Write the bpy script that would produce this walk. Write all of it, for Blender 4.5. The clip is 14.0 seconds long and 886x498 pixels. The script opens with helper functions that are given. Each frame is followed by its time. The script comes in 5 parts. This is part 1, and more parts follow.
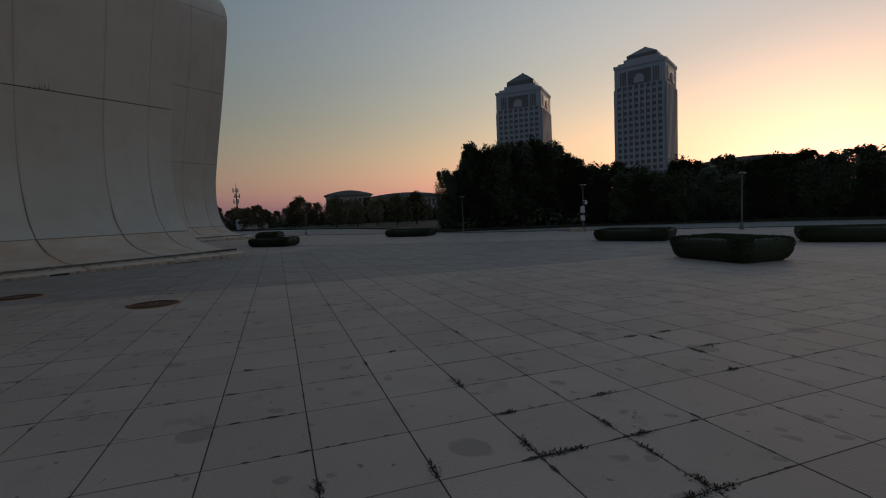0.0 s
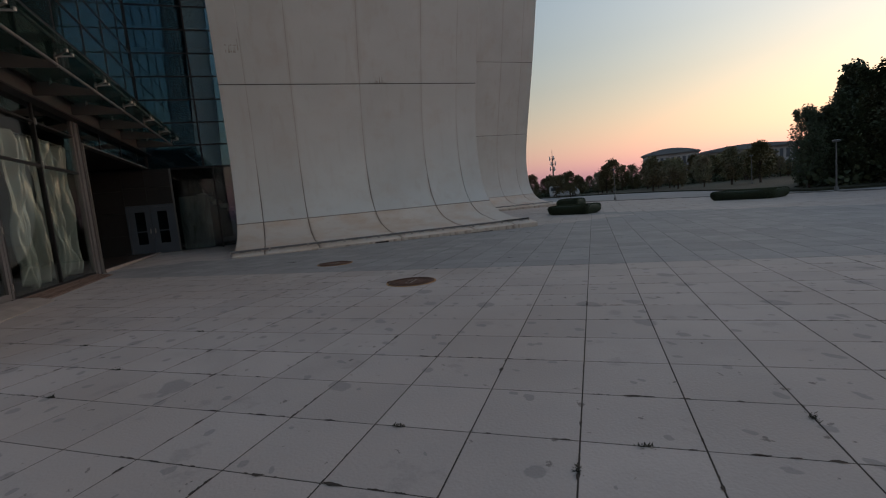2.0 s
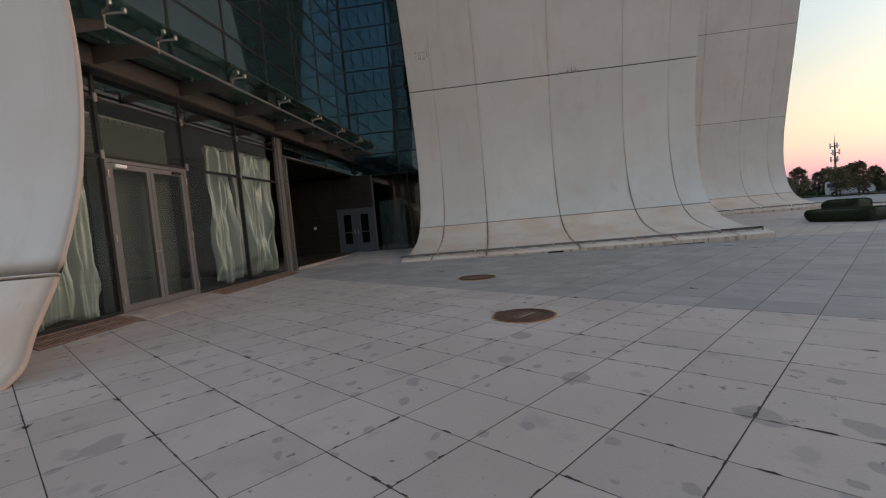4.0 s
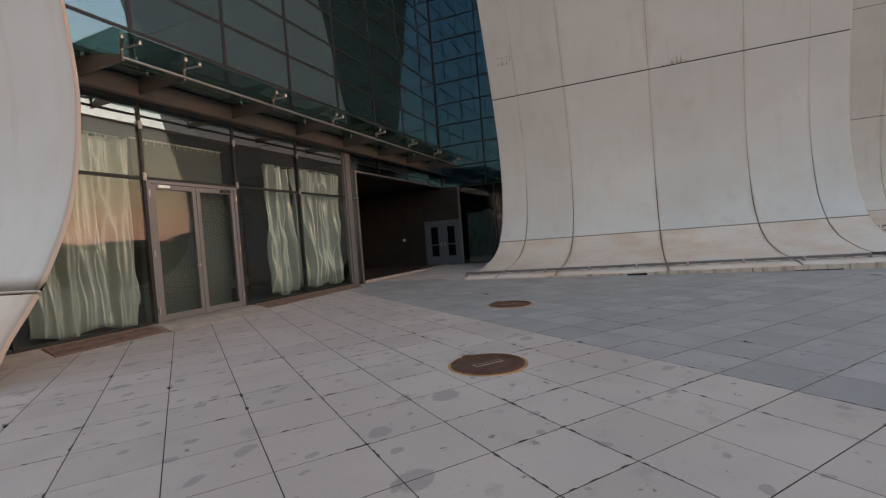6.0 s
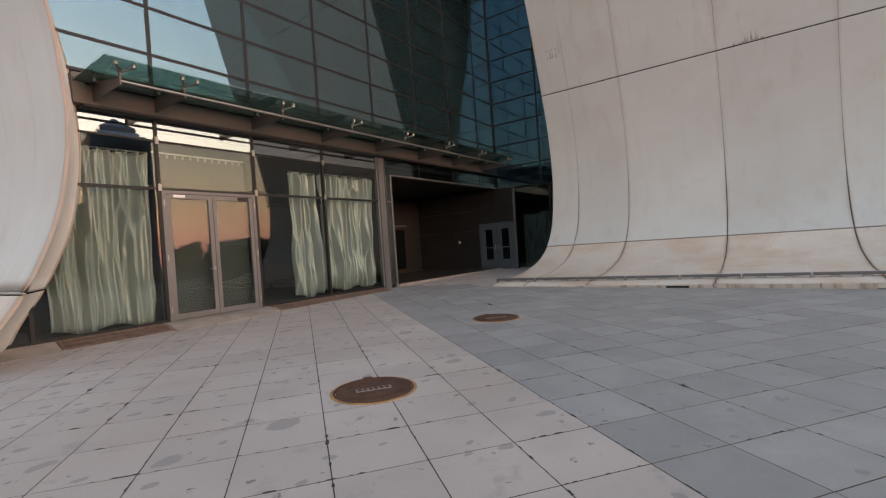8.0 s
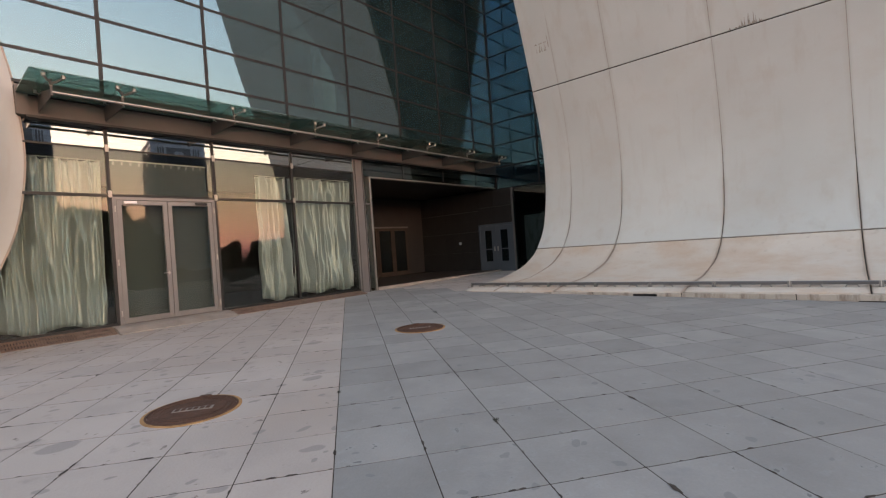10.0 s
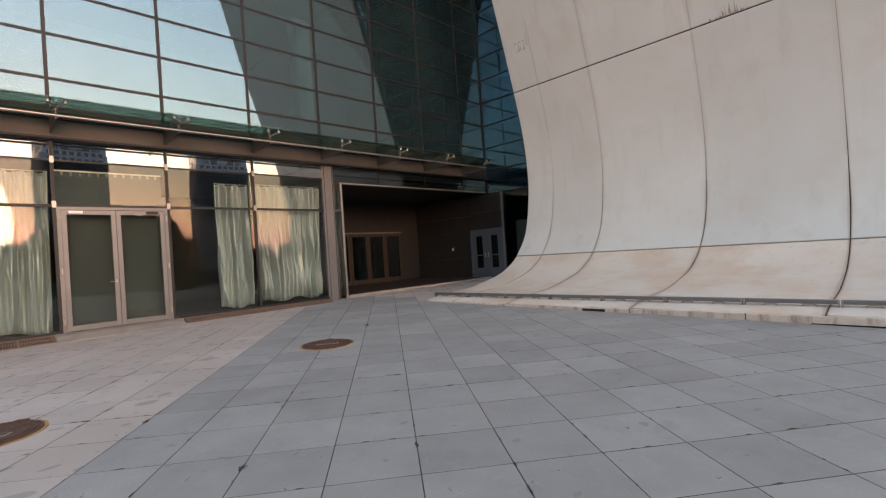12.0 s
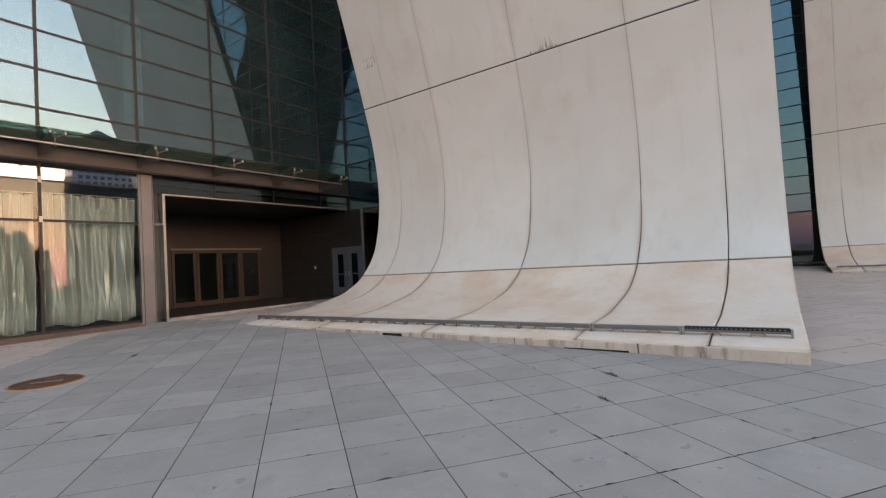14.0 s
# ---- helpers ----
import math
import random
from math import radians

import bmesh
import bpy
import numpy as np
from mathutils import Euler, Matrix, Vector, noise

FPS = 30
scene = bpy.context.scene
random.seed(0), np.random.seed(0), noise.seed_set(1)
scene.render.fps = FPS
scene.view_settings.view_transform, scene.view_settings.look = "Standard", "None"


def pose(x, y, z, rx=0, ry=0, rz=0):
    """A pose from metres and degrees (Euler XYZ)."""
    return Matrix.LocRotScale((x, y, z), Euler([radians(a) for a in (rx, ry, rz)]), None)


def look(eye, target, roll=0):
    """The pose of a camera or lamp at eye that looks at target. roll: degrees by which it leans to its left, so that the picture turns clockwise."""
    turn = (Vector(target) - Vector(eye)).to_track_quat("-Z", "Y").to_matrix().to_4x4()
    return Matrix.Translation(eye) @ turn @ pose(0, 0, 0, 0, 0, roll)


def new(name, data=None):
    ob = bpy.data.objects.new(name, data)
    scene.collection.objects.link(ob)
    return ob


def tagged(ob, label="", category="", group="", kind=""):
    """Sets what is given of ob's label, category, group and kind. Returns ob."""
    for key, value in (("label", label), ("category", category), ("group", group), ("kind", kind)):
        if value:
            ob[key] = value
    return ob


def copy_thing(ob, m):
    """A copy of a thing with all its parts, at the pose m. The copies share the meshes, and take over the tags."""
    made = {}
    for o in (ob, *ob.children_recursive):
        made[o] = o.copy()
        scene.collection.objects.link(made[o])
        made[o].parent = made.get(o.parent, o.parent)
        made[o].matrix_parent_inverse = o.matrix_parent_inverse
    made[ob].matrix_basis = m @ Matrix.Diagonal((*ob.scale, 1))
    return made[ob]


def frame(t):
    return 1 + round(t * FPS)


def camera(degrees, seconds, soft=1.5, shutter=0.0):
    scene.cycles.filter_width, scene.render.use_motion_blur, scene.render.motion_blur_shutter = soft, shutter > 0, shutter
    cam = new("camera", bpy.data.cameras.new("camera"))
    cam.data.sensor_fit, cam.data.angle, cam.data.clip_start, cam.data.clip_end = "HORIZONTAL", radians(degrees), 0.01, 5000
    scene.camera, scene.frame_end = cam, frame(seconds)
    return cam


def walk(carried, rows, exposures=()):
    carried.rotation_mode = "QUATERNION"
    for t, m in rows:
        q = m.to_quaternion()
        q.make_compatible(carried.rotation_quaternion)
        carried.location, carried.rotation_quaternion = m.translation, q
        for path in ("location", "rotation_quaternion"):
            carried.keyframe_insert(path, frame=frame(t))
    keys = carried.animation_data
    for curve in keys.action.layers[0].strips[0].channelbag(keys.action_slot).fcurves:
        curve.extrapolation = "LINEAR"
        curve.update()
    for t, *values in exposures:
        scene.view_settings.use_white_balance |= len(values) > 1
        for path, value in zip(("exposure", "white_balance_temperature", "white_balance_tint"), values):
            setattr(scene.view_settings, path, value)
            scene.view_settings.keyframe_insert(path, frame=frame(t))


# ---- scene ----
cam = camera(86.9, 14.0, soft=1.15)
METRES, EYE, TILT, LEAN, TURN = 15.55, 1.372, 0.0, 0.0, 32.9
ROWS = [
    (0.0, 0.0, 0.0, 0.0, -0.21, -4.46, 2.67),
    (0.5, 0.0083, 0.0364, -0.0011, 7.97, -5.05, 3.35),
    (1.0, 0.0077, 0.0744, -0.0022, 18.06, -5.52, 4.18),
    (1.5, 0.0081, 0.1134, -0.0026, 28.75, -5.86, 4.84),
    (2.0, 0.0045, 0.1511, -0.0038, 37.14, -6.02, 5.35),
    (2.5, 0.004, 0.1888, -0.0043, 44.73, -5.75, 5.5),
    (3.0, -0.0015, 0.2259, -0.0056, 51.79, -5.15, 5.11),
    (3.5, -0.008, 0.2634, -0.005, 58.46, -4.27, 5.17),
    (6.0, -0.025, 0.4436, -0.003, 80.2, -1.05, 4.52),
    (6.5, -0.0306, 0.4778, -0.002, 84.39, -0.43, 4.47),
    (7.0, -0.0316, 0.5128, -0.0021, 88.5, -0.22, 4.22),
    (7.5, -0.0386, 0.5465, -0.0029, 91.31, -0.22, 4.07),
    (8.0, -0.0408, 0.5813, -0.0025, 92.56, -0.26, 4.03),
    (10.5, -0.0905, 0.7421, -0.0029, 99.58, 0.06, 3.98),
    (11.0, -0.1047, 0.7743, -0.0021, 100.97, 0.23, 3.92),
    (11.5, -0.1138, 0.8053, -0.0019, 102.03, 0.4, 3.94),
    (12.0, -0.1263, 0.8351, -0.0009, 102.67, 0.47, 3.87),
    (12.5, -0.1345, 0.8687, -0.0015, 102.5, 0.65, 3.76),
    (13.0, -0.149, 0.8997, -0.0025, 100.47, 0.87, 3.5),
    (13.5, -0.1606, 0.9368, -0.0035, 97.17, 1.34, 3.19),
    (14.0, -0.1707, 0.9732, -0.0035, 92.37, 1.85, 3.28),
]
EXPOSURES = [(0.0, 1.85, 6450, 2), (0.5, 2.02, 6450, 2), (1.0, 2.35, 6450, 3), (1.5, 2.68, 6450, 4), (2.0, 2.93, 6450, 5), (2.5, 3.18, 6500, 5), (3.0, 3.4, 6550, 5), (3.5, 3.62, 6600, 5),
             (6.0, 4.1, 6800, 6), (7.5, 4.33, 6900, 7), (11.0, 4.56, 6950, 8), (14.0, 4.7, 6950, 8)]
walk(cam, [(t, pose(0, 0, EYE, TILT, LEAN, TURN) @ pose(METRES * x, METRES * y, METRES * z, 90 + pitch, roll, yaw)) for t, x, y, z, yaw, pitch, roll in ROWS], EXPOSURES)

# ---- world, sun, exposure ----
SUN_AZ, SUN_EL, GLOW_AZ = 8.0, 1.0, -5.0
world = bpy.data.worlds.new("world")
scene.world = world
world.use_nodes = True
wn = world.node_tree.nodes
sky = wn.new("ShaderNodeTexSky")
sky.sky_type, sky.sun_disc = "NISHITA", False
sky.sun_elevation, sky.sun_rotation = radians(SUN_EL), radians(SUN_AZ)
sky.altitude, sky.air_density, sky.dust_density, sky.ozone_density = 0, 2.0, 0.6, 3.0
wn["Background"].inputs["Strength"].default_value = 0.15
wl = world.node_tree.links
soft_sky = wn.new("ShaderNodeHueSaturation")
soft_sky.inputs["Saturation"].default_value = 0.66
wl.new(sky.outputs[0], soft_sky.inputs["Color"])
# thin mauve evening haze that thickens towards the horizon, the same all round
coord, split, power, haze = wn.new("ShaderNodeTexCoord"), wn.new("ShaderNodeSeparateXYZ"), wn.new("ShaderNodeMath"), wn.new("ShaderNodeMix")
wl.new(coord.outputs["Generated"], split.inputs[0])
fall = wn.new("ShaderNodeMath")
fall.operation, power.operation = "MULTIPLY", "EXPONENT"
fall.inputs[1].default_value = -6.0
wl.new(split.outputs["Z"], fall.inputs[0])
wl.new(fall.outputs[0], power.inputs[0])
haze.data_type, haze.blend_type, haze.clamp_factor = "RGBA", "ADD", True
wl.new(power.outputs[0], haze.inputs["Factor"])
wl.new(soft_sky.outputs[0], haze.inputs[6])
haze.inputs[7].default_value = (0.075, 0.09, 0.15, 1)
tint = wn.new("ShaderNodeMix")
tint.data_type, tint.blend_type = "RGBA", "MULTIPLY"
tint.inputs["Factor"].default_value = 1.0
wl.new(haze.outputs[2], tint.inputs[6])
tint.inputs[7].default_value = (0.98, 1.0, 1.03, 1)
# broad warm afterglow on the side of the set sun
toward, lift, shape, glow, lit = (wn.new("ShaderNodeVectorMath"), wn.new("ShaderNodeMath"), wn.new("ShaderNodeMath"), wn.new("ShaderNodeVectorMath"), wn.new("ShaderNodeVectorMath"))
toward.operation, lift.operation, shape.operation, glow.operation, lit.operation = "DOT_PRODUCT", "MAXIMUM", "POWER", "MULTIPLY_ADD", "MULTIPLY"
toward.inputs[1].default_value = (math.sin(radians(GLOW_AZ)), math.cos(radians(GLOW_AZ)), 0)
lift.inputs[1].default_value, shape.inputs[1].default_value = 0.0, 3.5
glow.inputs[1].default_value, glow.inputs[2].default_value = (1.15, 0.68, 0.42), (1, 1, 1)
wl.new(coord.outputs["Generated"], toward.inputs[0])
wl.new(toward.outputs["Value"], lift.inputs[0])
wl.new(lift.outputs[0], shape.inputs[0])
wl.new(shape.outputs[0], glow.inputs[0])
wl.new(tint.outputs[2], lit.inputs[0])
wl.new(glow.outputs[0], lit.inputs[1])
wl.new(lit.outputs[0], wn["Background"].inputs["Color"])
sun = new("sun", bpy.data.lights.new("sun", "SUN"))
sun.data.energy, sun.data.angle, sun.data.color = 0.08, radians(20), (1.0, 0.70, 0.5)
sun.matrix_world = look((30 * math.sin(radians(SUN_AZ)), 30 * math.cos(radians(SUN_AZ)), 30 * math.tan(radians(SUN_EL + 4))), (0, 0, 0))


# ---- materials ----
def material(name, colour, rough=0.6, metal=0.0, vary=0.12, scale=3.0, bump=0.0, grain=40.0, spec=0.4, sheen=0.0):
    """A surface with broad blotches and a fine grain, in metres."""
    m = bpy.data.materials.new(name)
    m.use_nodes = True
    n, l = m.node_tree.nodes, m.node_tree.links
    b = n["Principled BSDF"]
    b.inputs["Roughness"].default_value, b.inputs["Metallic"].default_value = rough, metal
    b.inputs["Specular IOR Level"].default_value = spec
    geo = n.new("ShaderNodeNewGeometry")
    broad, fine = n.new("ShaderNodeTexNoise"), n.new("ShaderNodeTexNoise")
    broad.inputs["Scale"].default_value, broad.inputs["Detail"].default_value = scale, 5
    fine.inputs["Scale"].default_value, fine.inputs["Detail"].default_value = grain, 3
    l.new(geo.outputs["Position"], broad.inputs["Vector"])
    l.new(geo.outputs["Position"], fine.inputs["Vector"])
    add = n.new("ShaderNodeMath")
    add.operation = "MULTIPLY_ADD"
    l.new(fine.outputs["Fac"], add.inputs[0])
    add.inputs[1].default_value = 0.35
    l.new(broad.outputs["Fac"], add.inputs[2])
    ramp = n.new("ShaderNodeMapRange")
    ramp.inputs["From Min"].default_value, ramp.inputs["From Max"].default_value = 0.35, 1.0
    ramp.inputs["To Min"].default_value, ramp.inputs["To Max"].default_value = 1 - vary * 1.5, 1 + vary
    l.new(add.outputs[0], ramp.inputs["Value"])
    mul = n.new("ShaderNodeVectorMath")
    mul.operation = "SCALE"
    mul.inputs[0].default_value = colour
    l.new(ramp.outputs[0], mul.inputs["Scale"])
    l.new(mul.outputs[0], b.inputs["Base Color"])
    if bump:
        bp = n.new("ShaderNodeBump")
        bp.inputs["Strength"].default_value, bp.inputs["Distance"].default_value = bump, 0.01
        l.new(fine.outputs["Fac"], bp.inputs["Height"])
        l.new(bp.outputs[0], b.inputs["Normal"])
    if sheen:
        b.inputs["Sheen Weight"].default_value = sheen
    m["tint"] = mul.name
    return m


def stained(m, dark, scale, lo, hi, amount, stretch=(1, 1, 1), island=0.0, rand=0.0, rot=0.0):
    """Stains of a second colour in patches with ragged edges; island, rand: how far single pieces differ."""
    n, l = m.node_tree.nodes, m.node_tree.links
    b = n["Principled BSDF"]
    src = b.inputs["Base Color"].links[0].from_socket
    geo = n.new("ShaderNodeNewGeometry")
    mp = n.new("ShaderNodeMapping")
    mp.inputs["Scale"].default_value = stretch
    mp.inputs["Rotation"].default_value = (0, 0, radians(rot))
    l.new(geo.outputs["Position"], mp.inputs["Vector"])
    t = n.new("ShaderNodeTexNoise")
    t.inputs["Scale"].default_value, t.inputs["Detail"].default_value, t.inputs["Roughness"].default_value = scale, 6, 0.62
    l.new(mp.outputs[0], t.inputs["Vector"])
    r = n.new("ShaderNodeMapRange")
    r.inputs["From Min"].default_value, r.inputs["From Max"].default_value = lo, hi
    r.inputs["To Min"].default_value, r.inputs["To Max"].default_value = 0, amount
    l.new(t.outputs["Fac"], r.inputs["Value"])
    mix = n.new("ShaderNodeMix")
    mix.data_type = "RGBA"
    l.new(r.outputs[0], mix.inputs["Factor"])
    l.new(src, mix.inputs[6])
    mix.inputs[7].default_value = (*dark, 1)
    out = mix.outputs[2]
    if island or rand:
        info = n.new("ShaderNodeObjectInfo")
        v = n.new("ShaderNodeMapRange")
        v.inputs["To Min"].default_value, v.inputs["To Max"].default_value = 1 - (island or rand), 1 + (island or rand)
        l.new(geo.outputs["Random Per Island"] if island else info.outputs["Random"], v.inputs["Value"])
        sc = n.new("ShaderNodeVectorMath")
        sc.operation = "SCALE"
        l.new(out, sc.inputs[0])
        l.new(v.outputs[0], sc.inputs["Scale"])
        out = sc.outputs[0]
    l.new(out, b.inputs["Base Color"])
    return m


def glazing(name, tint, gloss, shine=(0.93, 0.97, 1.0), dust_lift=None, ior=1.5, clear_both_ways=False):
    """Coated glass: a mirror whose strength grows towards grazing views, over tinted clear glass."""
    m = bpy.data.materials.new(name)
    m.use_nodes = True
    n, l = m.node_tree.nodes, m.node_tree.links
    n.remove(n["Principled BSDF"])
    clear, mirror, mix = n.new("ShaderNodeBsdfTransparent"), n.new("ShaderNodeBsdfGlossy"), n.new("ShaderNodeMixShader")
    clear.inputs["Color"].default_value = (*tint, 1)
    mirror.inputs["Color"].default_value = (*shine, 1)
    mirror.inputs["Roughness"].default_value = 0.0
    fres, rng = n.new("ShaderNodeFresnel"), n.new("ShaderNodeMapRange")
    fres.inputs["IOR"].default_value = ior
    rng.inputs["To Min"].default_value, rng.inputs["To Max"].default_value = gloss, 1.0
    if clear_both_ways:
        n.remove(fres)
        graze, power = n.new("ShaderNodeLayerWeight"), n.new("ShaderNodeMath")
        graze.inputs["Blend"].default_value = 0.5
        power.operation = "POWER"
        power.inputs[1].default_value = 4.6
        l.new(graze.outputs["Facing"], power.inputs[0])
        l.new(power.outputs[0], rng.inputs["Value"])
        rng.inputs["To Min"].default_value = gloss + ((ior - 1) / (ior + 1)) ** 2
    else:
        l.new(fres.outputs[0], rng.inputs["Value"])
    l.new(rng.outputs[0], mix.inputs["Fac"])
    l.new(clear.outputs[0], mix.inputs[1])
    l.new(mirror.outputs[0], mix.inputs[2])
    out = mix.outputs[0]
    # Patchy diffuse film: some dirt, mostly colour added in place of light.
    if dust_lift:
        film, over = n.new("ShaderNodeBsdfDiffuse"), n.new("ShaderNodeMixShader")
        film.inputs["Color"].default_value = (*dust_lift[0], 1)
        grime = n.new("ShaderNodeTexNoise")
        grime.inputs["Scale"].default_value, grime.inputs["Detail"].default_value = 2.5, 5
        r = n.new("ShaderNodeMapRange")
        r.inputs["From Min"].default_value, r.inputs["From Max"].default_value = 0.3, 0.7
        r.inputs["To Min"].default_value, r.inputs["To Max"].default_value = dust_lift[1] * 0.7, dust_lift[1] * 1.3
        geo = n.new("ShaderNodeNewGeometry")
        l.new(geo.outputs["Position"], grime.inputs["Vector"])
        l.new(grime.outputs["Fac"], r.inputs["Value"])
        l.new(r.outputs[0], over.inputs["Fac"])
        l.new(out, over.inputs[1])
        l.new(film.outputs[0], over.inputs[2])
        out = over.outputs[0]
    l.new(out, n["Material Output"].inputs["Surface"])
    return m


CONCRETE = material("wing_concrete", (0.525, 0.530, 0.507), 0.75, vary=0.06, scale=0.5, bump=0.15, grain=60)
stained(CONCRETE, (0.38, 0.32, 0.26), 1.1, 0.54, 0.82, 0.4, (2.4, 2.4, 0.2))
stained(CONCRETE, (0.46, 0.40, 0.34), 0.9, 0.52, 0.75, 0.35, (1, 1, 1.3), rand=0.035)
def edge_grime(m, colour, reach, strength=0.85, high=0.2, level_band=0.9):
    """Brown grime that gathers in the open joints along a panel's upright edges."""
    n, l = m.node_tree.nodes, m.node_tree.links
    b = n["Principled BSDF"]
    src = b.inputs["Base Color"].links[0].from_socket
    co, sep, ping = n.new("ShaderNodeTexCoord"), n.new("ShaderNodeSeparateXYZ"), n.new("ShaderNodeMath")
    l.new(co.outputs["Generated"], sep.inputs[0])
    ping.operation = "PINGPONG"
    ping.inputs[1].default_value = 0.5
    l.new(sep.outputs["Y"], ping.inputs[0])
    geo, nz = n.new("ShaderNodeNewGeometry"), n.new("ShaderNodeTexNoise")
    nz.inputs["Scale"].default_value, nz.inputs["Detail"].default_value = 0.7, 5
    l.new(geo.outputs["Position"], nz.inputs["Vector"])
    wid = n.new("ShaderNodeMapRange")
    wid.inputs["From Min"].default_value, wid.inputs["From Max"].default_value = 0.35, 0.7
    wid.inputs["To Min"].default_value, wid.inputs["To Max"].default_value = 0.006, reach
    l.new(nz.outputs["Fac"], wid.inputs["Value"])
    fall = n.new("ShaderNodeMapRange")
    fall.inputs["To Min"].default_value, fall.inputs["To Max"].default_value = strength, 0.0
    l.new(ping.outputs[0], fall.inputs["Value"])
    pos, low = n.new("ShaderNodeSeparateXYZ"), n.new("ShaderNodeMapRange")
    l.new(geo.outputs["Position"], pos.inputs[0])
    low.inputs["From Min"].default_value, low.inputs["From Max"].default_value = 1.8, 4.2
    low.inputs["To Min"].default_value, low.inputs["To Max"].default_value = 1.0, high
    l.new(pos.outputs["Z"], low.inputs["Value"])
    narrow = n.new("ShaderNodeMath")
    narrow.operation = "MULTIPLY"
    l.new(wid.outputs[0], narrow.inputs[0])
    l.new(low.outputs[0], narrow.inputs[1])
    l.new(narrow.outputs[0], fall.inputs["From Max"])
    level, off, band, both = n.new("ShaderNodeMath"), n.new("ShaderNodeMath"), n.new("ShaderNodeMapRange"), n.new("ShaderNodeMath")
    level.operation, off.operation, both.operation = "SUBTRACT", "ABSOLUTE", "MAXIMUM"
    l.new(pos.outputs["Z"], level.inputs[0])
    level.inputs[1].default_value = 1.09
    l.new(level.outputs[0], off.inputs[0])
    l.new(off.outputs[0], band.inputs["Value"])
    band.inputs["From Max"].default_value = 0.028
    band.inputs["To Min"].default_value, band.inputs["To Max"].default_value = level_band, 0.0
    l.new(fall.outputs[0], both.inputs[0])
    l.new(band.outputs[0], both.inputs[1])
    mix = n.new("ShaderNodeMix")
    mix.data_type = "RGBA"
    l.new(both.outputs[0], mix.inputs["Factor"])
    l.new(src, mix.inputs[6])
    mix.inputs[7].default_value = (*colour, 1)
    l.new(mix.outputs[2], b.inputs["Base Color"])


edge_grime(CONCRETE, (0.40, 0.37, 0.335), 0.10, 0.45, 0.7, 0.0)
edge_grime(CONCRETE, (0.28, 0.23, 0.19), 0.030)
FOOT = material("sandy_foot_concrete", (0.575, 0.52, 0.46), 0.75, vary=0.06, scale=0.5, bump=0.15, grain=60)
stained(FOOT, (0.49, 0.36, 0.26), 0.8, 0.42, 0.66, 0.7, (1, 1, 1.3), rand=0.06)
stained(FOOT, (0.36, 0.29, 0.23), 3.5, 0.58, 0.78, 0.5, (1.6, 1.6, 0.6))
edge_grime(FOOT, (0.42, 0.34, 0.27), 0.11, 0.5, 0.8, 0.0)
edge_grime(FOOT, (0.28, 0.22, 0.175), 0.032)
KERB = material("kerb_concrete", (0.475, 0.415, 0.355), 0.85, vary=0.15, scale=2.5, bump=0.3, grain=50)
stained(KERB, (0.17, 0.12, 0.09), 2.2, 0.5, 0.66, 0.8, (2.2, 2.2, 0.5))


def drop_spots(m, colour, density, radius, amount, seed):
    """Rounded dried drips, scattered one by one, with soft uneven rims."""
    n, l = m.node_tree.nodes, m.node_tree.links
    b = n["Principled BSDF"]
    src = b.inputs["Base Color"].links[0].from_socket
    geo, wob, shift, vor = n.new("ShaderNodeNewGeometry"), n.new("ShaderNodeTexNoise"), n.new("ShaderNodeVectorMath"), n.new("ShaderNodeTexVoronoi")
    wob.inputs["Scale"].default_value, wob.inputs["Detail"].default_value = 5.0, 3
    l.new(geo.outputs["Position"], wob.inputs["Vector"])
    shift.operation = "MULTIPLY_ADD"
    l.new(wob.outputs["Color"], shift.inputs[0])
    shift.inputs[1].default_value = (0.16, 0.16, 0)
    l.new(geo.outputs["Position"], shift.inputs[2])
    move = n.new("ShaderNodeMapping")
    move.inputs["Location"].default_value = (seed * 3.7, seed * 1.9, 0)
    move.inputs["Scale"].default_value = (density, density * 1.35, 0)
    move.inputs["Rotation"].default_value = (0, 0, 0.5 * seed)
    l.new(shift.outputs[0], move.inputs["Vector"])
    vor.voronoi_dimensions = "2D"
    vor.inputs["Scale"].default_value = 1.0
    l.new(move.outputs[0], vor.inputs["Vector"])
    hue, size, edge = n.new("ShaderNodeSeparateColor"), n.new("ShaderNodeMapRange"), n.new("ShaderNodeMapRange")
    l.new(vor.outputs["Color"], hue.inputs[0])
    l.new(hue.outputs[0], size.inputs["Value"])
    size.inputs["From Min"].default_value = 0.45
    size.inputs["To Min"].default_value, size.inputs["To Max"].default_value = 0.0, radius * density
    inner = n.new("ShaderNodeMath")
    inner.operation = "MULTIPLY"
    inner.inputs[1].default_value = 0.82
    l.new(size.outputs[0], inner.inputs[0])
    l.new(vor.outputs["Distance"], edge.inputs["Value"])
    l.new(inner.outputs[0], edge.inputs["From Min"])
    l.new(size.outputs[0], edge.inputs["From Max"])
    edge.inputs["To Min"].default_value, edge.inputs["To Max"].default_value = amount, 0.0
    fade, some = n.new("ShaderNodeMath"), n.new("ShaderNodeMath")
    fade.operation, some.operation = "MULTIPLY", "GREATER_THAN"
    l.new(size.outputs[0], some.inputs[0])
    some.inputs[1].default_value = 0.02
    l.new(edge.outputs[0], fade.inputs[0])
    l.new(some.outputs[0], fade.inputs[1])
    mix = n.new("ShaderNodeMix")
    mix.data_type = "RGBA"
    l.new(fade.outputs[0], mix.inputs["Factor"])
    l.new(src, mix.inputs[6])
    mix.inputs[7].default_value = (*colour, 1)
    l.new(mix.outputs[2], b.inputs["Base Color"])


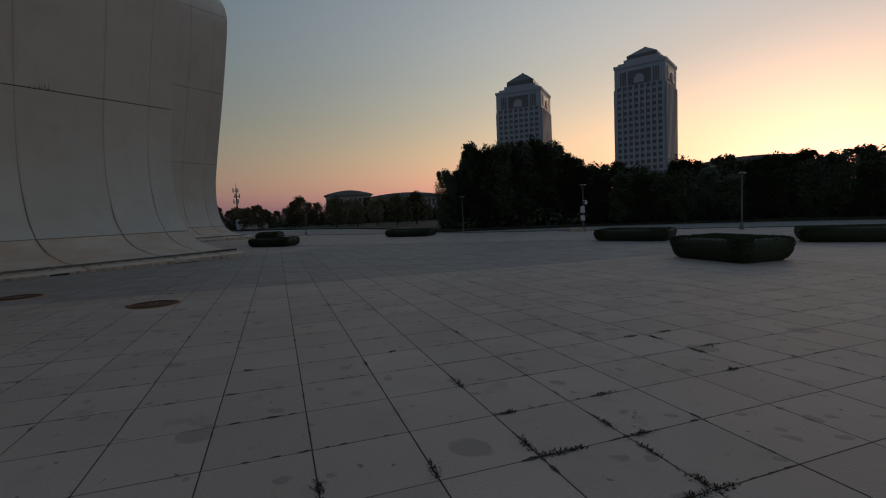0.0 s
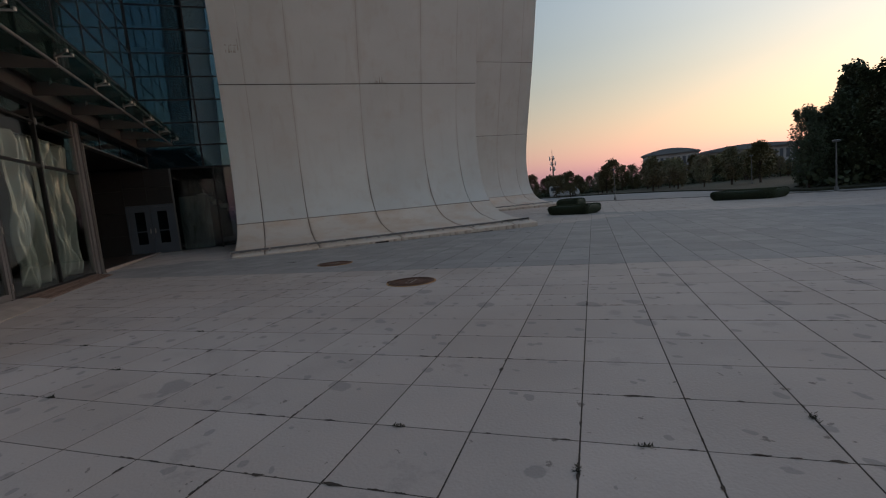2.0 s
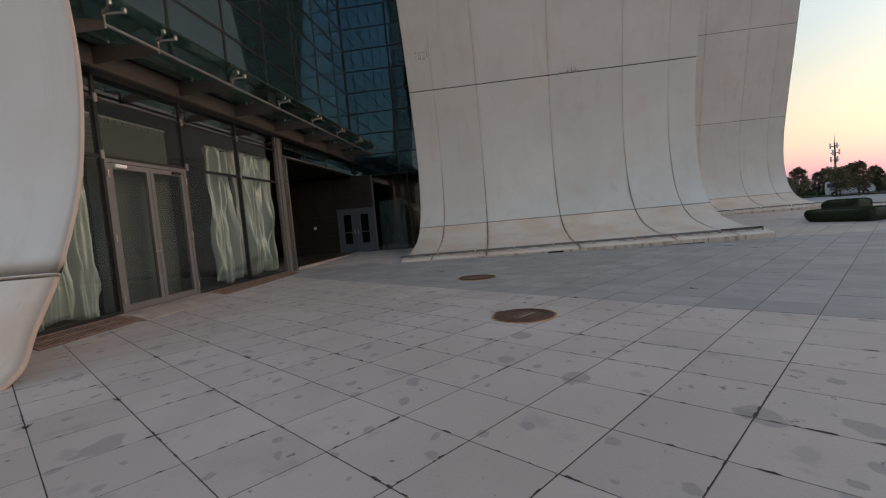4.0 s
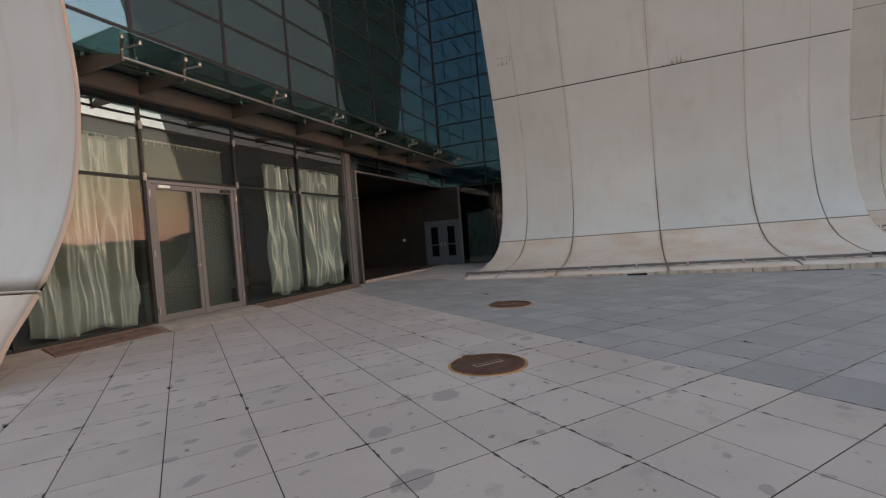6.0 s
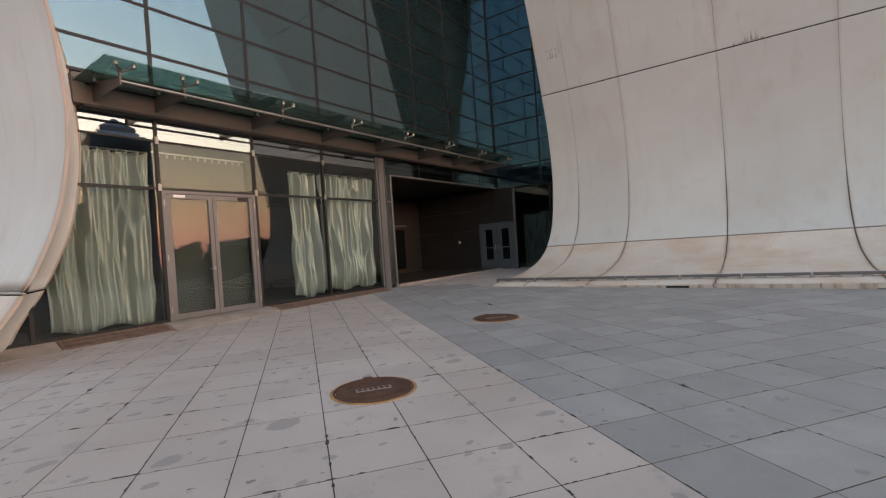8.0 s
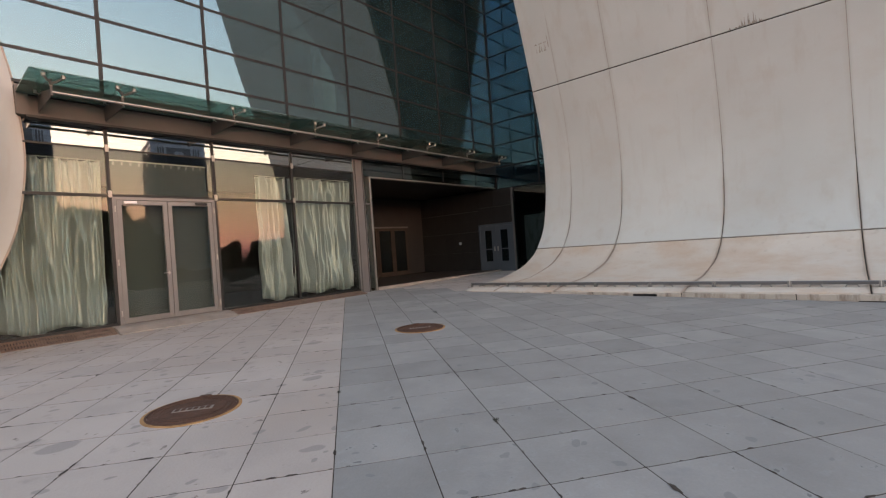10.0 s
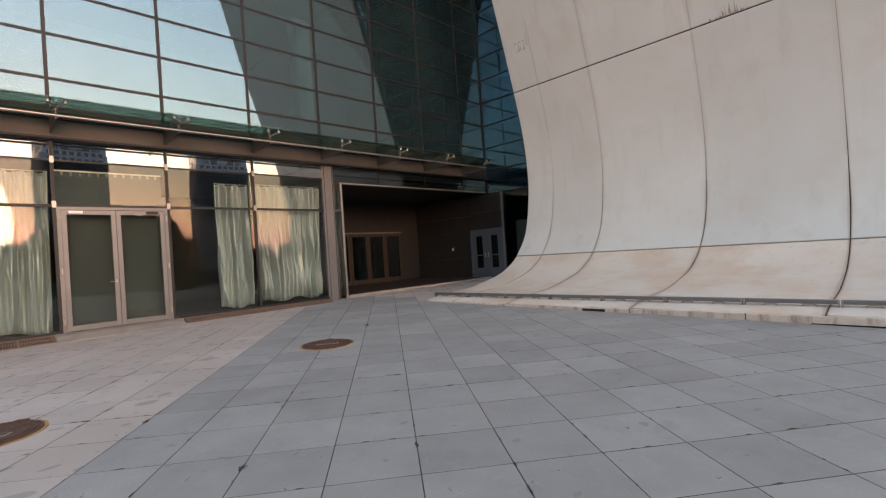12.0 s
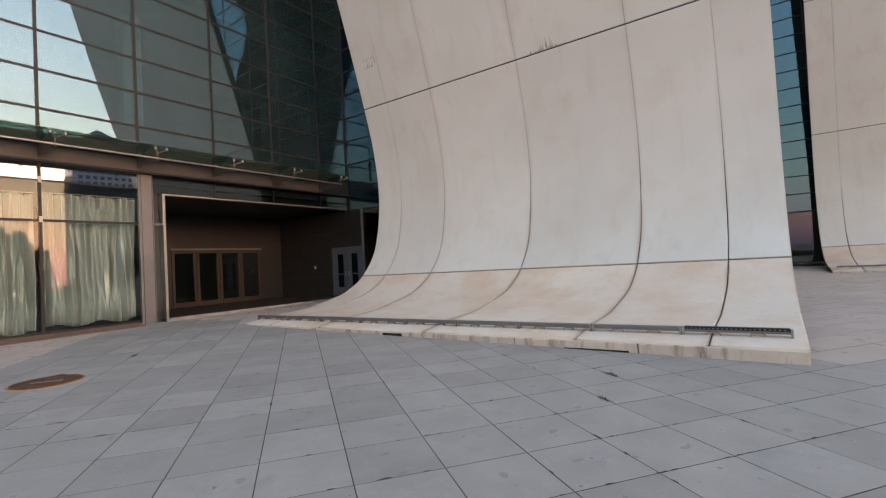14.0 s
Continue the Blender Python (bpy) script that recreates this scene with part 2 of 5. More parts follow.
def beige_slab(name, **pieces):
    m = material(name, (0.40, 0.345, 0.312), 0.7, vary=0.09, scale=1.8, bump=0.3, grain=55)
    stained(m, (0.34, 0.275, 0.235), 0.45, 0.45, 0.62, 0.5, **pieces)
    stained(m, (0.25, 0.22, 0.20), 2.6, 0.60, 0.68, 0.5)
    stained(m, (0.13, 0.105, 0.09), 7.5, 0.665, 0.69, 0.8)
    drop_spots(m, (0.22, 0.198, 0.185), 1.05, 0.17, 0.65, 1)
    drop_spots(m, (0.21, 0.19, 0.178), 2.6, 0.07, 0.65, 2)
    return m


def grey_slab(name, **pieces):
    m = material(name, (0.262, 0.25, 0.240), 0.7, vary=0.12, scale=2.0, bump=0.3, grain=55)
    stained(m, (0.30, 0.30, 0.30), 9.0, 0.56, 0.72, 0.5, **pieces)
    stained(m, (0.19, 0.19, 0.195), 2.2, 0.58, 0.70, 0.45)
    stained(m, (0.11, 0.11, 0.11), 9.0, 0.675, 0.70, 0.8)
    drop_spots(m, (0.17, 0.17, 0.172), 2.4, 0.05, 0.6, 3)
    return m


BEIGE, BEIGE_FAR = beige_slab("beige_paving", rand=0.06), beige_slab("beige_paving_far", island=0.06)
GREY, GREY_FAR = grey_slab("grey_paving", rand=0.11), grey_slab("grey_paving_far", island=0.11)
JOINT = material("joint_dirt", (0.055, 0.042, 0.034), 0.95, vary=0.4, scale=6, bump=0.4)
SOIL = material("far_ground", (0.27, 0.26, 0.25), 0.9, vary=0.15, scale=0.4, bump=0.2)
FASCIA = material("bronze_grey_steel", (0.092, 0.082, 0.077), 0.5, 0.3, vary=0.12, scale=1.5)
FRAME = material("grey_aluminium", (0.155, 0.150, 0.150), 0.45, 0.5, vary=0.08, scale=2)
CAP = material("dark_mullion", (0.011, 0.011, 0.012), 0.5, 0.2, vary=0.1, scale=3)
STEEL = material("brushed_steel", (0.30, 0.29, 0.275), 0.4, 0.9, vary=0.1, scale=5)
CLOTH = material("curtain_satin", (0.225, 0.240, 0.240), 0.28, vary=0.08, scale=2.0, grain=200, sheen=0.15, spec=0.9)
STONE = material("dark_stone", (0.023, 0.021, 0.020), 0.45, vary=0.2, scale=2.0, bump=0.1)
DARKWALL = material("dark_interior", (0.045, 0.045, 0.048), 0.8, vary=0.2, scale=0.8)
WOOD = material("brown_door_wood", (0.036, 0.025, 0.019), 0.5, vary=0.2, scale=4, grain=30)
GREYDOOR = material("blue_grey_paint", (0.075, 0.088, 0.105), 0.5, vary=0.08, scale=2)
RUST = material("rusty_iron", (0.10, 0.050, 0.033), 0.75, 0.3, vary=0.35, scale=9, bump=0.5, grain=120)
RUSTRING = material("rust_stain", (0.36, 0.20, 0.085), 0.9, vary=0.35, scale=8, bump=0.3)
PLATE = material("worn_plate", (0.25, 0.22, 0.20), 0.6, 0.4, vary=0.2, scale=20)
GRATE = material("brown_grate", (0.17, 0.115, 0.09), 0.75, 0.2, vary=0.3, scale=9, bump=0.3)
APRON = material("apron_concrete", (0.25, 0.215, 0.19), 0.85, vary=0.2, scale=3, bump=0.3, grain=60)
BLIND = material("grey_blind", (0.04, 0.043, 0.041), 0.7, vary=0.06, scale=1.5)
BLACK = material("deep_black", (0.012, 0.011, 0.011), 0.9, vary=0.2)
HEDGE = material("hedge_green", (0.034, 0.05, 0.024), 0.7, vary=0.45, scale=14)
stained(HEDGE, (0.038, 0.048, 0.021), 20, 0.5, 0.6, 0.8, island=0.35)
LEAF = material("leaf_green", (0.055, 0.074, 0.036), 0.65, vary=0.35, scale=0.9)
stained(LEAF, (0.06, 0.058, 0.028), 0.5, 0.5, 0.6, 0.6, island=0.35)
# Autumn olive, raised in colour to stand in for haze over far trees.
LEAFB = material("hazed_autumn_leaf", (0.13, 0.125, 0.062), 0.65, vary=0.35, scale=0.5)
stained(LEAFB, (0.12, 0.085, 0.042), 0.35, 0.45, 0.6, 0.8, island=0.35)
BARK = material("bark", (0.07, 0.055, 0.045), 0.9, vary=0.3, scale=8, bump=0.4)
GRASS = material("dark_lawn", (0.035, 0.038, 0.022), 0.95, vary=0.4, scale=0.8, bump=0.4)
WEED = material("dry_weed", (0.032, 0.029, 0.018), 0.8, vary=0.4, scale=30)
# Distance haze is mixed into the cladding colour: paler and bluer.
TOWERWALL = material("hazed_tower_cladding", (0.27, 0.31, 0.37), 0.6, vary=0.06, scale=0.1, grain=1.5)
TOWERGLASS = material("tower_window", (0.04, 0.055, 0.075), 0.4, vary=0.3, scale=0.3, spec=0.7)
HALLWALL = material("hall_render", (0.36, 0.36, 0.37), 0.8, vary=0.08, scale=0.2)
HALLROOF = material("hall_roof", (0.16, 0.18, 0.20), 0.6, vary=0.1, scale=0.2)
WHITE = material("white_paint", (0.62, 0.63, 0.64), 0.4, vary=0.05)
POLE = material("pole_paint", (0.15, 0.155, 0.16), 0.5, 0.3, vary=0.1)
RUBBER = material("tyre_rubber", (0.02, 0.02, 0.02), 0.85, vary=0.2)
# Film colour brightens the black parts of the pane without any light.
GLASS_UP = glazing("coated_teal_glass", (0.44, 0.60, 0.60), 0.155, (0.72, 0.90, 1.0), ((0.08, 0.14, 0.155), 0.09))
# Teal glass again, with the blue of the reflected eastern sky put into its colour.
GLASS_SKYTINT = glazing("sky_tinted_glass", (0.30, 0.46, 0.55), 0.10, (0.50, 0.82, 1.0), ((0.07, 0.14, 0.19), 0.06))
GLASS_LOW = glazing("clear_glass", (0.92, 0.96, 0.93), 0.01, (0.85, 0.85, 0.85), None, 1.4, True)
GLASS_TOP = glazing("coated_clear_glass", (0.6, 0.66, 0.66), 0.24, (0.95, 0.95, 0.95))
# Canopy film: scattering dirt plus sky light put into its green.
GLASS_CANOPY = glazing("canopy_glass", (0.42, 0.55, 0.515), 0.02, (0.9, 1.0, 0.97), ((0.16, 0.26, 0.245), 0.08), 1.5, True)
GLASS_DARK = glazing("smoked_glass", (0.58, 0.66, 0.68), 0.02, (0.93, 0.97, 1.0), None, 1.5, True)


# ---- small builders ----
def part(name, bm, mat, parent=None, label="", smooth=False):
    me = bpy.data.meshes.new(name)
    bm.normal_update()
    bm.to_mesh(me)
    bm.free()
    me.materials.append(mat)
    if smooth:
        for p in me.polygons:
            p.use_smooth = True
    ob = new(name, me)
    if parent is not None:
        ob.parent = parent
        ob.matrix_parent_inverse = world_of(parent).inverted()
    if label:
        ob["label"] = label
    return ob


def world_of(ob):
    m = ob.matrix_basis.copy()
    while ob.parent is not None:
        m = ob.parent.matrix_basis @ ob.matrix_parent_inverse @ m
        ob = ob.parent
    return m


def thing(name, at, label, category, group="", kind=""):
    ob = new(name)
    ob.location = at
    ob.empty_display_size = 0.2
    return tagged(ob, label, category, group, kind)


def piece(name, me, parent, m):
    """A piece on shared mesh data, at the pose m in the world."""
    ob = new(name, me)
    ob.parent = parent
    ob.matrix_parent_inverse = world_of(parent).inverted()
    ob.matrix_basis = m
    return ob


def bx(bm, x0, x1, y0, y1, z0, z1):
    v = [bm.verts.new(p) for p in ((x0, y0, z0), (x1, y0, z0), (x1, y1, z0), (x0, y1, z0), (x0, y0, z1), (x1, y0, z1), (x1, y1, z1), (x0, y1, z1))]
    for f in ((3, 2, 1, 0), (4, 5, 6, 7), (0, 1, 5, 4), (1, 2, 6, 5), (2, 3, 7, 6), (3, 0, 4, 7)):
        bm.faces.new([v[i] for i in f])
    return v


def box(x0, x1, y0, y1, z0, z1, bevel=0.0):
    bm = bmesh.new()
    bx(bm, min(x0, x1), max(x0, x1), min(y0, y1), max(y0, y1), min(z0, z1), max(z0, z1))
    if bevel:
        bmesh.ops.bevel(bm, geom=bm.edges[:], offset=bevel, segments=2, affect="EDGES")
    return bm


def tube(bm, p, q, r, n=10, r2=None):
    p, q = Vector(p), Vector(q)
    r2 = r if r2 is None else r2
    d = (q - p).normalized()
    a = d.orthogonal().normalized()
    b = d.cross(a)
    rings = [[bm.verts.new(c + (a * math.cos(i * math.tau / n) + b * math.sin(i * math.tau / n)) * k) for i in range(n)] for c, k in ((p, r), (q, r2))]
    for i in range(n):
        bm.faces.new((rings[0][i], rings[0][(i + 1) % n], rings[1][(i + 1) % n], rings[1][i]))
    bm.faces.new(rings[0][::-1])
    bm.faces.new(rings[1])


def prism(bm, pts, axis, a, b):
    """A flat outline pushed along an axis from a to b; pts are given in the two other axes."""
    def at(p, k):
        return {"x": (k, p[0], p[1]), "y": (p[0], k, p[1]), "z": (p[0], p[1], k)}[axis]
    lo, hi = [bm.verts.new(at(p, a)) for p in pts], [bm.verts.new(at(p, b)) for p in pts]
    bm.faces.new(lo[::-1])
    bm.faces.new(hi)
    for i in range(len(pts)):
        j = (i + 1) % len(pts)
        bm.faces.new((lo[i], lo[j], hi[j], hi[i]))
    bmesh.ops.recalc_face_normals(bm, faces=bm.faces[:])


def ground_z(x, y):
    """The square falls gently away from the building and lies level farther off."""
    z = 0.002 - 0.0069 * x - 0.0135 * y
    k = 0.04
    hi = 0.30
    z = min(z, hi)
    return -0.15 + k * math.log1p(math.exp(min((z + 0.15) / k, 50)))


# ---- ground and paving ----
GRID_DEG = 52.35
GRID = radians(GRID_DEG)
CU, SU = math.cos(GRID), math.sin(GRID)
TILE = 0.6


def uv_to_xy(u, v):
    return CU * u - SU * v, SU * u + CU * v


def xy_to_uv(x, y):
    return CU * x + SU * y, -SU * x + CU * y


def zone(v, x, y):
    """Grey slabs in a broad band, beige ones on both sides."""
    if v < 17.7 * TILE:
        return 0
    if x < -17.3 and y < 16.5:
        return 0
    return 0 if y > 19.2 + (x + 15.4) * 0.23 else 1


bm = bmesh.new()
xs = [-3000, -600, -200, -90] + list(range(-60, 41, 4)) + [90, 200, 600, 3000]
ys = [-3000, -600, -200, -60] + list(range(-28, 57, 4)) + [90, 200, 600, 3000]
vs = [[bm.verts.new((x, y, ground_z(max(-45, min(x, 20)), max(-4, min(y, 60))) - 0.03)) for y in ys] for x in xs]
for i in range(len(xs) - 1):
    for j in range(len(ys) - 1):
        bm.faces.new((vs[i][j], vs[i + 1][j], vs[i + 1][j + 1], vs[i][j + 1]))
ground = part("ground", bm, SOIL)
tagged(ground, "pale dusty open ground reaching to the horizon", "ground", kind="structure")

paving = thing("paving", (0, 0, 0), "square paving slabs with dirty weedy joints", "paving", kind="structure")
bm = bmesh.new()
xs, ys = [-48 + 0.5 * i for i in range(129)], [-8 + 0.5 * i for i in range(77)]
vs = [[bm.verts.new((x, y, ground_z(x, y) - 0.0016)) for y in ys] for x in xs]
for i in range(len(xs) - 1):
    for j in range(len(ys) - 1):
        bm.faces.new((vs[i][j], vs[i + 1][j], vs[i + 1][j + 1], vs[i][j + 1]))
part("joint_bed", bm, JOINT, paving, "dark dirt bed showing in the joints")


def tile_mesh(size):
    hu, hv, g = size / 2 - 0.0044, size / 2 - 0.0038, 0.001
    b = bmesh.new()
    top = [b.verts.new((sx * (hu - g), sy * (hv - g), 0)) for sx, sy in ((-1, -1), (1, -1), (1, 1), (-1, 1))]
    mid = [b.verts.new((sx * hu, sy * hv, -g)) for sx, sy in ((-1, -1), (1, -1), (1, 1), (-1, 1))]
    low = [b.verts.new((sx * hu, sy * hv, -0.03)) for sx, sy in ((-1, -1), (1, -1), (1, 1), (-1, 1))]
    b.faces.new(top)
    for i in range(4):
        j = (i + 1) % 4
        b.faces.new((mid[i], mid[j], top[j], top[i]))
        b.faces.new((low[i], low[j], mid[j], mid[i]))
    return b


rng = random.Random(7)
near_tiles, far_tiles = [], ([], [])
for iu in range(-70, 60):
    for iv in range(-25, 75):
        v = (iv + 0.70 + 0.5) * TILE
        x, y = uv_to_xy((iu + 0.18 + 0.5) * TILE, v)
        z_id = zone(v, x, y)
        if not (-46 < x < 15 and y < 29) or y < (-2.9 if x < -5.0 else -7.4) or y < -2.0 and x < -24:
            continue
        along = ((x + 2.5) * -0.77 + (y - 2.3) * 0.64)
        side = ((x + 2.5) * 0.64 + (y - 2.3) * 0.77)
        if -1.5 < along < 13.2 and -3.2 < side < 4.1:
            near_tiles.append((x, y, z_id))
        else:
            far_tiles[z_id].append((x, y))


# ---- wing walls ----
PROFILE = [(5.0, 0.14), (4.4, 0.225), (3.4, 0.29), (2.9, 0.36), (1.95, 0.56), (1.4, 0.79), (0.95, 1.09), (0.38, 1.8), (0.08, 2.86), (0.0, 3.9), (0.15, 5.2),
           (0.48, 6.51), (1.0, 8.3), (1.45, 9.75), (2.12, 11.93), (2.8, 14.4), (3.45, 17.0), (3.6, 18.4), (3.0, 19.7), (1.2, 20.8), (-2.0, 21.5)]
SHORT = [(1.5, 0.04), (1.25, 0.15), (1.11, 0.27), (0.96, 0.57), (0.62, 1.12), (0.25, 1.99), (0.07, 2.79), (0.0, 3.6), (0.05, 4.4), (0.15, 5.2),
         (0.48, 6.51), (1.0, 8.3), (1.45, 9.75), (2.12, 11.93), (2.8, 14.4), (3.45, 17.0), (3.6, 18.4), (3.0, 19.7), (1.2, 20.8), (-2.0, 21.5)]


def spline(pts, steps=4):
    """A smooth curve through the points."""
    out = []
    P = [Vector((*p, 0)) for p in pts]
    for i in range(len(P) - 1):
        p0, p1, p2, p3 = P[max(i - 1, 0)], P[i], P[i + 1], P[min(i + 2, len(P) - 1)]
        for k in range(steps):
            t = k / steps
            out.append(0.5 * ((2 * p1) + (p2 - p0) * t + (2 * p0 - 5 * p1 + 4 * p2 - p3) * t * t + (3 * p1 - p0 - 3 * p2 + p3) * t ** 3))
    out.append(P[-1])
    return [(q.x, q.y) for q in out]


def normals(c):
    out = []
    for i in range(len(c)):
        a, b = c[max(i - 1, 0)], c[min(i + 1, len(c) - 1)]
        dx, dz = b[0] - a[0], b[1] - a[1]
        k = math.hypot(dx, dz)
        out.append((dz / k, -dx / k))
    return out


def wing_wall(name, x0, y0, y1, columns, pts, label, shell_end=0.0, side=None):
    """A curved sheet of concrete panels; x0 is its deepest line, it faces +x and flares out at its foot."""
    wall = thing(name, (x0 + 1, (y0 + y1) / 2, 0.1), label, "wall", kind="structure")
    curve = spline(pts)
    nrm = normals(curve)
    # the shell behind the panels
    outer = [(x0 + p[0] - n[0] * 0.03, p[1] - n[1] * 0.03) for p, n in zip(curve, nrm)]
    inner = [(x0 + p[0] - n[0] * 0.28, p[1] - n[1] * 0.28) for p, n in zip(curve, nrm)]
    b = bmesh.new()
    rows = [[b.verts.new((q[0], y, q[1])) for q in line] for line in (outer, inner) for y in (y0 + 0.012, y1 - 0.012 - shell_end)]
    o0, o1, i0, i1 = rows
    for k in range(len(curve) - 1):
        b.faces.new((o0[k], o1[k], o1[k + 1], o0[k + 1]))
        b.faces.new((i1[k], i0[k], i0[k + 1], i1[k + 1]))
        b.faces.new((i0[k], o0[k], o0[k + 1], i0[k + 1]))
        b.faces.new((o1[k], i1[k], i1[k + 1], o1[k + 1]))
    b.faces.new((o0[0], i0[0], i1[0], o1[0]))
    b.faces.new((o0[-1], o1[-1], i1[-1], i0[-1]))
    part("shell", b, JOINT2, wall, "concrete shell, coloured dark as the shadow in the open joints")
    # panels
    breaks = [0.0, 1.09, 6.51, 12.3, 18.2, 30.0]
    groups = []
    for lo, hi in zip(breaks, breaks[1:]):
        idx = [k for k, p in enumerate(curve) if lo - 1e-6 <= p[1] <= hi + 1e-6]
        if not idx:
            continue
        sub = [curve[k] for k in idx]
        def cut(z):
            for k in range(len(curve) - 1):
                (xa, za), (xb, zb) = curve[k], curve[k + 1]
                if za <= z <= zb and zb > za:
                    f = (z - za) / (zb - za)
                    return (xa + (xb - xa) * f, z)
        if lo > curve[0][1] and abs(sub[0][1] - lo) > 0.01:
            sub.insert(0, cut(lo))
        if hi < curve[-1][1] and abs(sub[-1][1] - hi) > 0.01:
            sub.append(cut(hi))
        groups.append(sub)
    gap = 0.010
    for sub in groups:
        sub = list(sub)
        def pull(a, b2, d):
            k = math.hypot(b2[0] - a[0], b2[1] - a[1])
            return (a[0] + (b2[0] - a[0]) * d / k, a[1] + (b2[1] - a[1]) * d / k)
        sub[0], sub[-1] = pull(sub[0], sub[1], gap * 1.5), pull(sub[-1], sub[-2], gap * 1.5)
        sub = [sub[0], pull(sub[0], sub[1], 0.012), pull(sub[0], sub[1], 0.03), *sub[1:-1], pull(sub[-1], sub[-2], 0.03), pull(sub[-1], sub[-2], 0.012), sub[-1]]
        nn = normals(sub)
        for ya, yb in zip(columns, columns[1:]):
            ya2, yb2 = (ya if ya == y0 else ya + gap), (yb if yb == y1 else yb - gap)
            b = bmesh.new()
            ylist = [ya2, ya2 + 0.012, ya2 + 0.03, yb2 - 0.03, yb2 - 0.012, yb2]
            grid = []
            for k, (p, n) in enumerate(zip(sub, nn)):
                line = []
                closed = max(0.0, min(1.0, (p[1] - 1.8) / 2.2))
                slim = 0.0093 * closed
                for j, yy in enumerate(ylist):
                    yy += slim * (-1 if j < 3 and ya != y0 else 1 if j > 2 and yb != y1 else 0)
                    d = -0.006 if k in (0, len(sub) - 1) else -0.006 * (1 - 0.8 * closed) if j in (0, 5) else 0.0
                    line.append(b.verts.new((x0 + p[0] + n[0] * d, yy, p[1] + n[1] * d)))
                grid.append(line)
            back = [[b.verts.new((x0 + p[0] - n[0] * 0.05, yy, p[1] - n[1] * 0.05)) for yy in (ya2, yb2)] for p, n in zip(sub, nn)]
            for k in range(len(sub) - 1):
                for j in range(5):
                    b.faces.new((grid[k][j], grid[k][j + 1], grid[k + 1][j + 1], grid[k + 1][j]))
                b.faces.new((back[k][0], grid[k][0], grid[k + 1][0], back[k + 1][0]))
                b.faces.new((grid[k][5], back[k][1], back[k + 1][1], grid[k + 1][5]))
            b.faces.new((back[0][0], back[0][1], *reversed(grid[0])))
            b.faces.new((*grid[-1], back[-1][1], back[-1][0]))
            part("panel", b, FOOT if sub[-1][1] < 1.3 else CONCRETE, wall, smooth=True)
        if side:
            b = bmesh.new()
            front = [b.verts.new((x0 + p[0] - 0.004, y1 - 0.012, p[1])) for p in sub]
            rear = [b.verts.new((x0 + p[0] + side[0], y1 + side[1], p[1])) for p in sub]
            back = [b.verts.new((x0 + p[0] + side[0] - 0.03, y1 + side[1], p[1])) for p in sub]
            for k in range(len(sub) - 1):
                b.faces.new((front[k], rear[k], rear[k + 1], front[k + 1]))
                b.faces.new((rear[k], back[k], back[k + 1], rear[k + 1]))
            part("return_panel", b, CONCRETE, wall, smooth=True)
    return wall


# Shell colour holds the shadow of the open joints between panels.
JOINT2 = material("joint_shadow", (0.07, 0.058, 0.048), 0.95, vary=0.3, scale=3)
COLS = [0.63, 1.6, 3.31, 6.11, 8.86, 10.54, 11.53]
wall_1 = wing_wall("wall_1", -22.0, 0.63, 11.53, COLS, PROFILE, "tall curved off-white concrete wing wall, stained along its joints")
wall_2 = wing_wall("wall_2", -39.7, 13.13, 24.5, [13.13, 14.1, 15.9, 18.7, 21.5, 23.4, 24.5], PROFILE, "farther curved concrete wing wall beyond a glazed gap")
wall_3 = wing_wall("wall_3", -7.88, -12.6, -1.04, [-12.6, -9.8, -6.4, -1.04], SHORT, "near curved wing wall with a steep foot beside the glazing", 1.0, (-0.63, -1.58))


def foot_kerb(x, y0, y1, n, wall, top):
    """The upright kerb under the foot of a wing wall, in cast lengths."""
    for i in range(n):
        a, b2 = y0 + (y1 - y0) * i / n, y0 + (y1 - y0) * (i + 1) / n
        b = bmesh.new()
        bx(b, x - 0.5, x + 0.004, a + 0.006, b2 - 0.006, ground_z(x, (a + b2) / 2) - 0.25, top - 0.022)
        bmesh.ops.bevel(b, geom=b.edges[:], offset=0.012, segments=1, affect="EDGES")
        part("kerb", b, KERB, wall, "water-stained concrete kerb")


foot_kerb(-17.0, 0.63, 11.53, 6, wall_1, 0.14)
foot_kerb(-34.7, 13.13, 24.5, 6, wall_2, 0.14)
foot_kerb(-6.33, -12.6, -1.1, 4, wall_3, 0.09)


# ---- stains and broken spots on the first wing wall ----
def wall_point(y, z, lift):
    c = spline(PROFILE)
    n = normals(c)
    for k in range(len(c) - 1):
        if c[k][1] <= z <= c[k + 1][1]:
            f = (z - c[k][1]) / (c[k + 1][1] - c[k][1])
            return (-22.0 + c[k][0] + (c[k + 1][0] - c[k][0]) * f + n[k][0] * lift, y, z + n[k][1] * lift)


STAIN = material("dark_water_stain", (0.34, 0.30, 0.26), 0.9, vary=0.3, scale=12)
rw = random.Random(3)


def streaks(y0, y1, z0, length, count, wide):
    """Thin ragged runs of dirt on the face of the wall."""
    b = bmesh.new()
    for _ in range(count):
        y, h, w = rw.uniform(y0, y1), length * rw.uniform(0.3, 1.0), wide * rw.uniform(0.5, 1.5)
        za, zb = (z0, z0 + h) if h > 0 else (z0 + h, z0)
        left, right = [], []
        for k in range(5):
            z = za + (zb - za) * k / 4
            t = w * (1 - k / 4 if h > 0 else k / 4) * rw.uniform(0.6, 1.2) + 0.002
            left.append(b.verts.new(wall_point(y - t, z, 0.003)))
            right.append(b.verts.new(wall_point(y + t, z, 0.003)))
        for k in range(4):
            b.faces.new((left[k], right[k], right[k + 1], left[k + 1]))
    part("water_stain", b, STAIN, wall_1, "dark water stain above a joint")


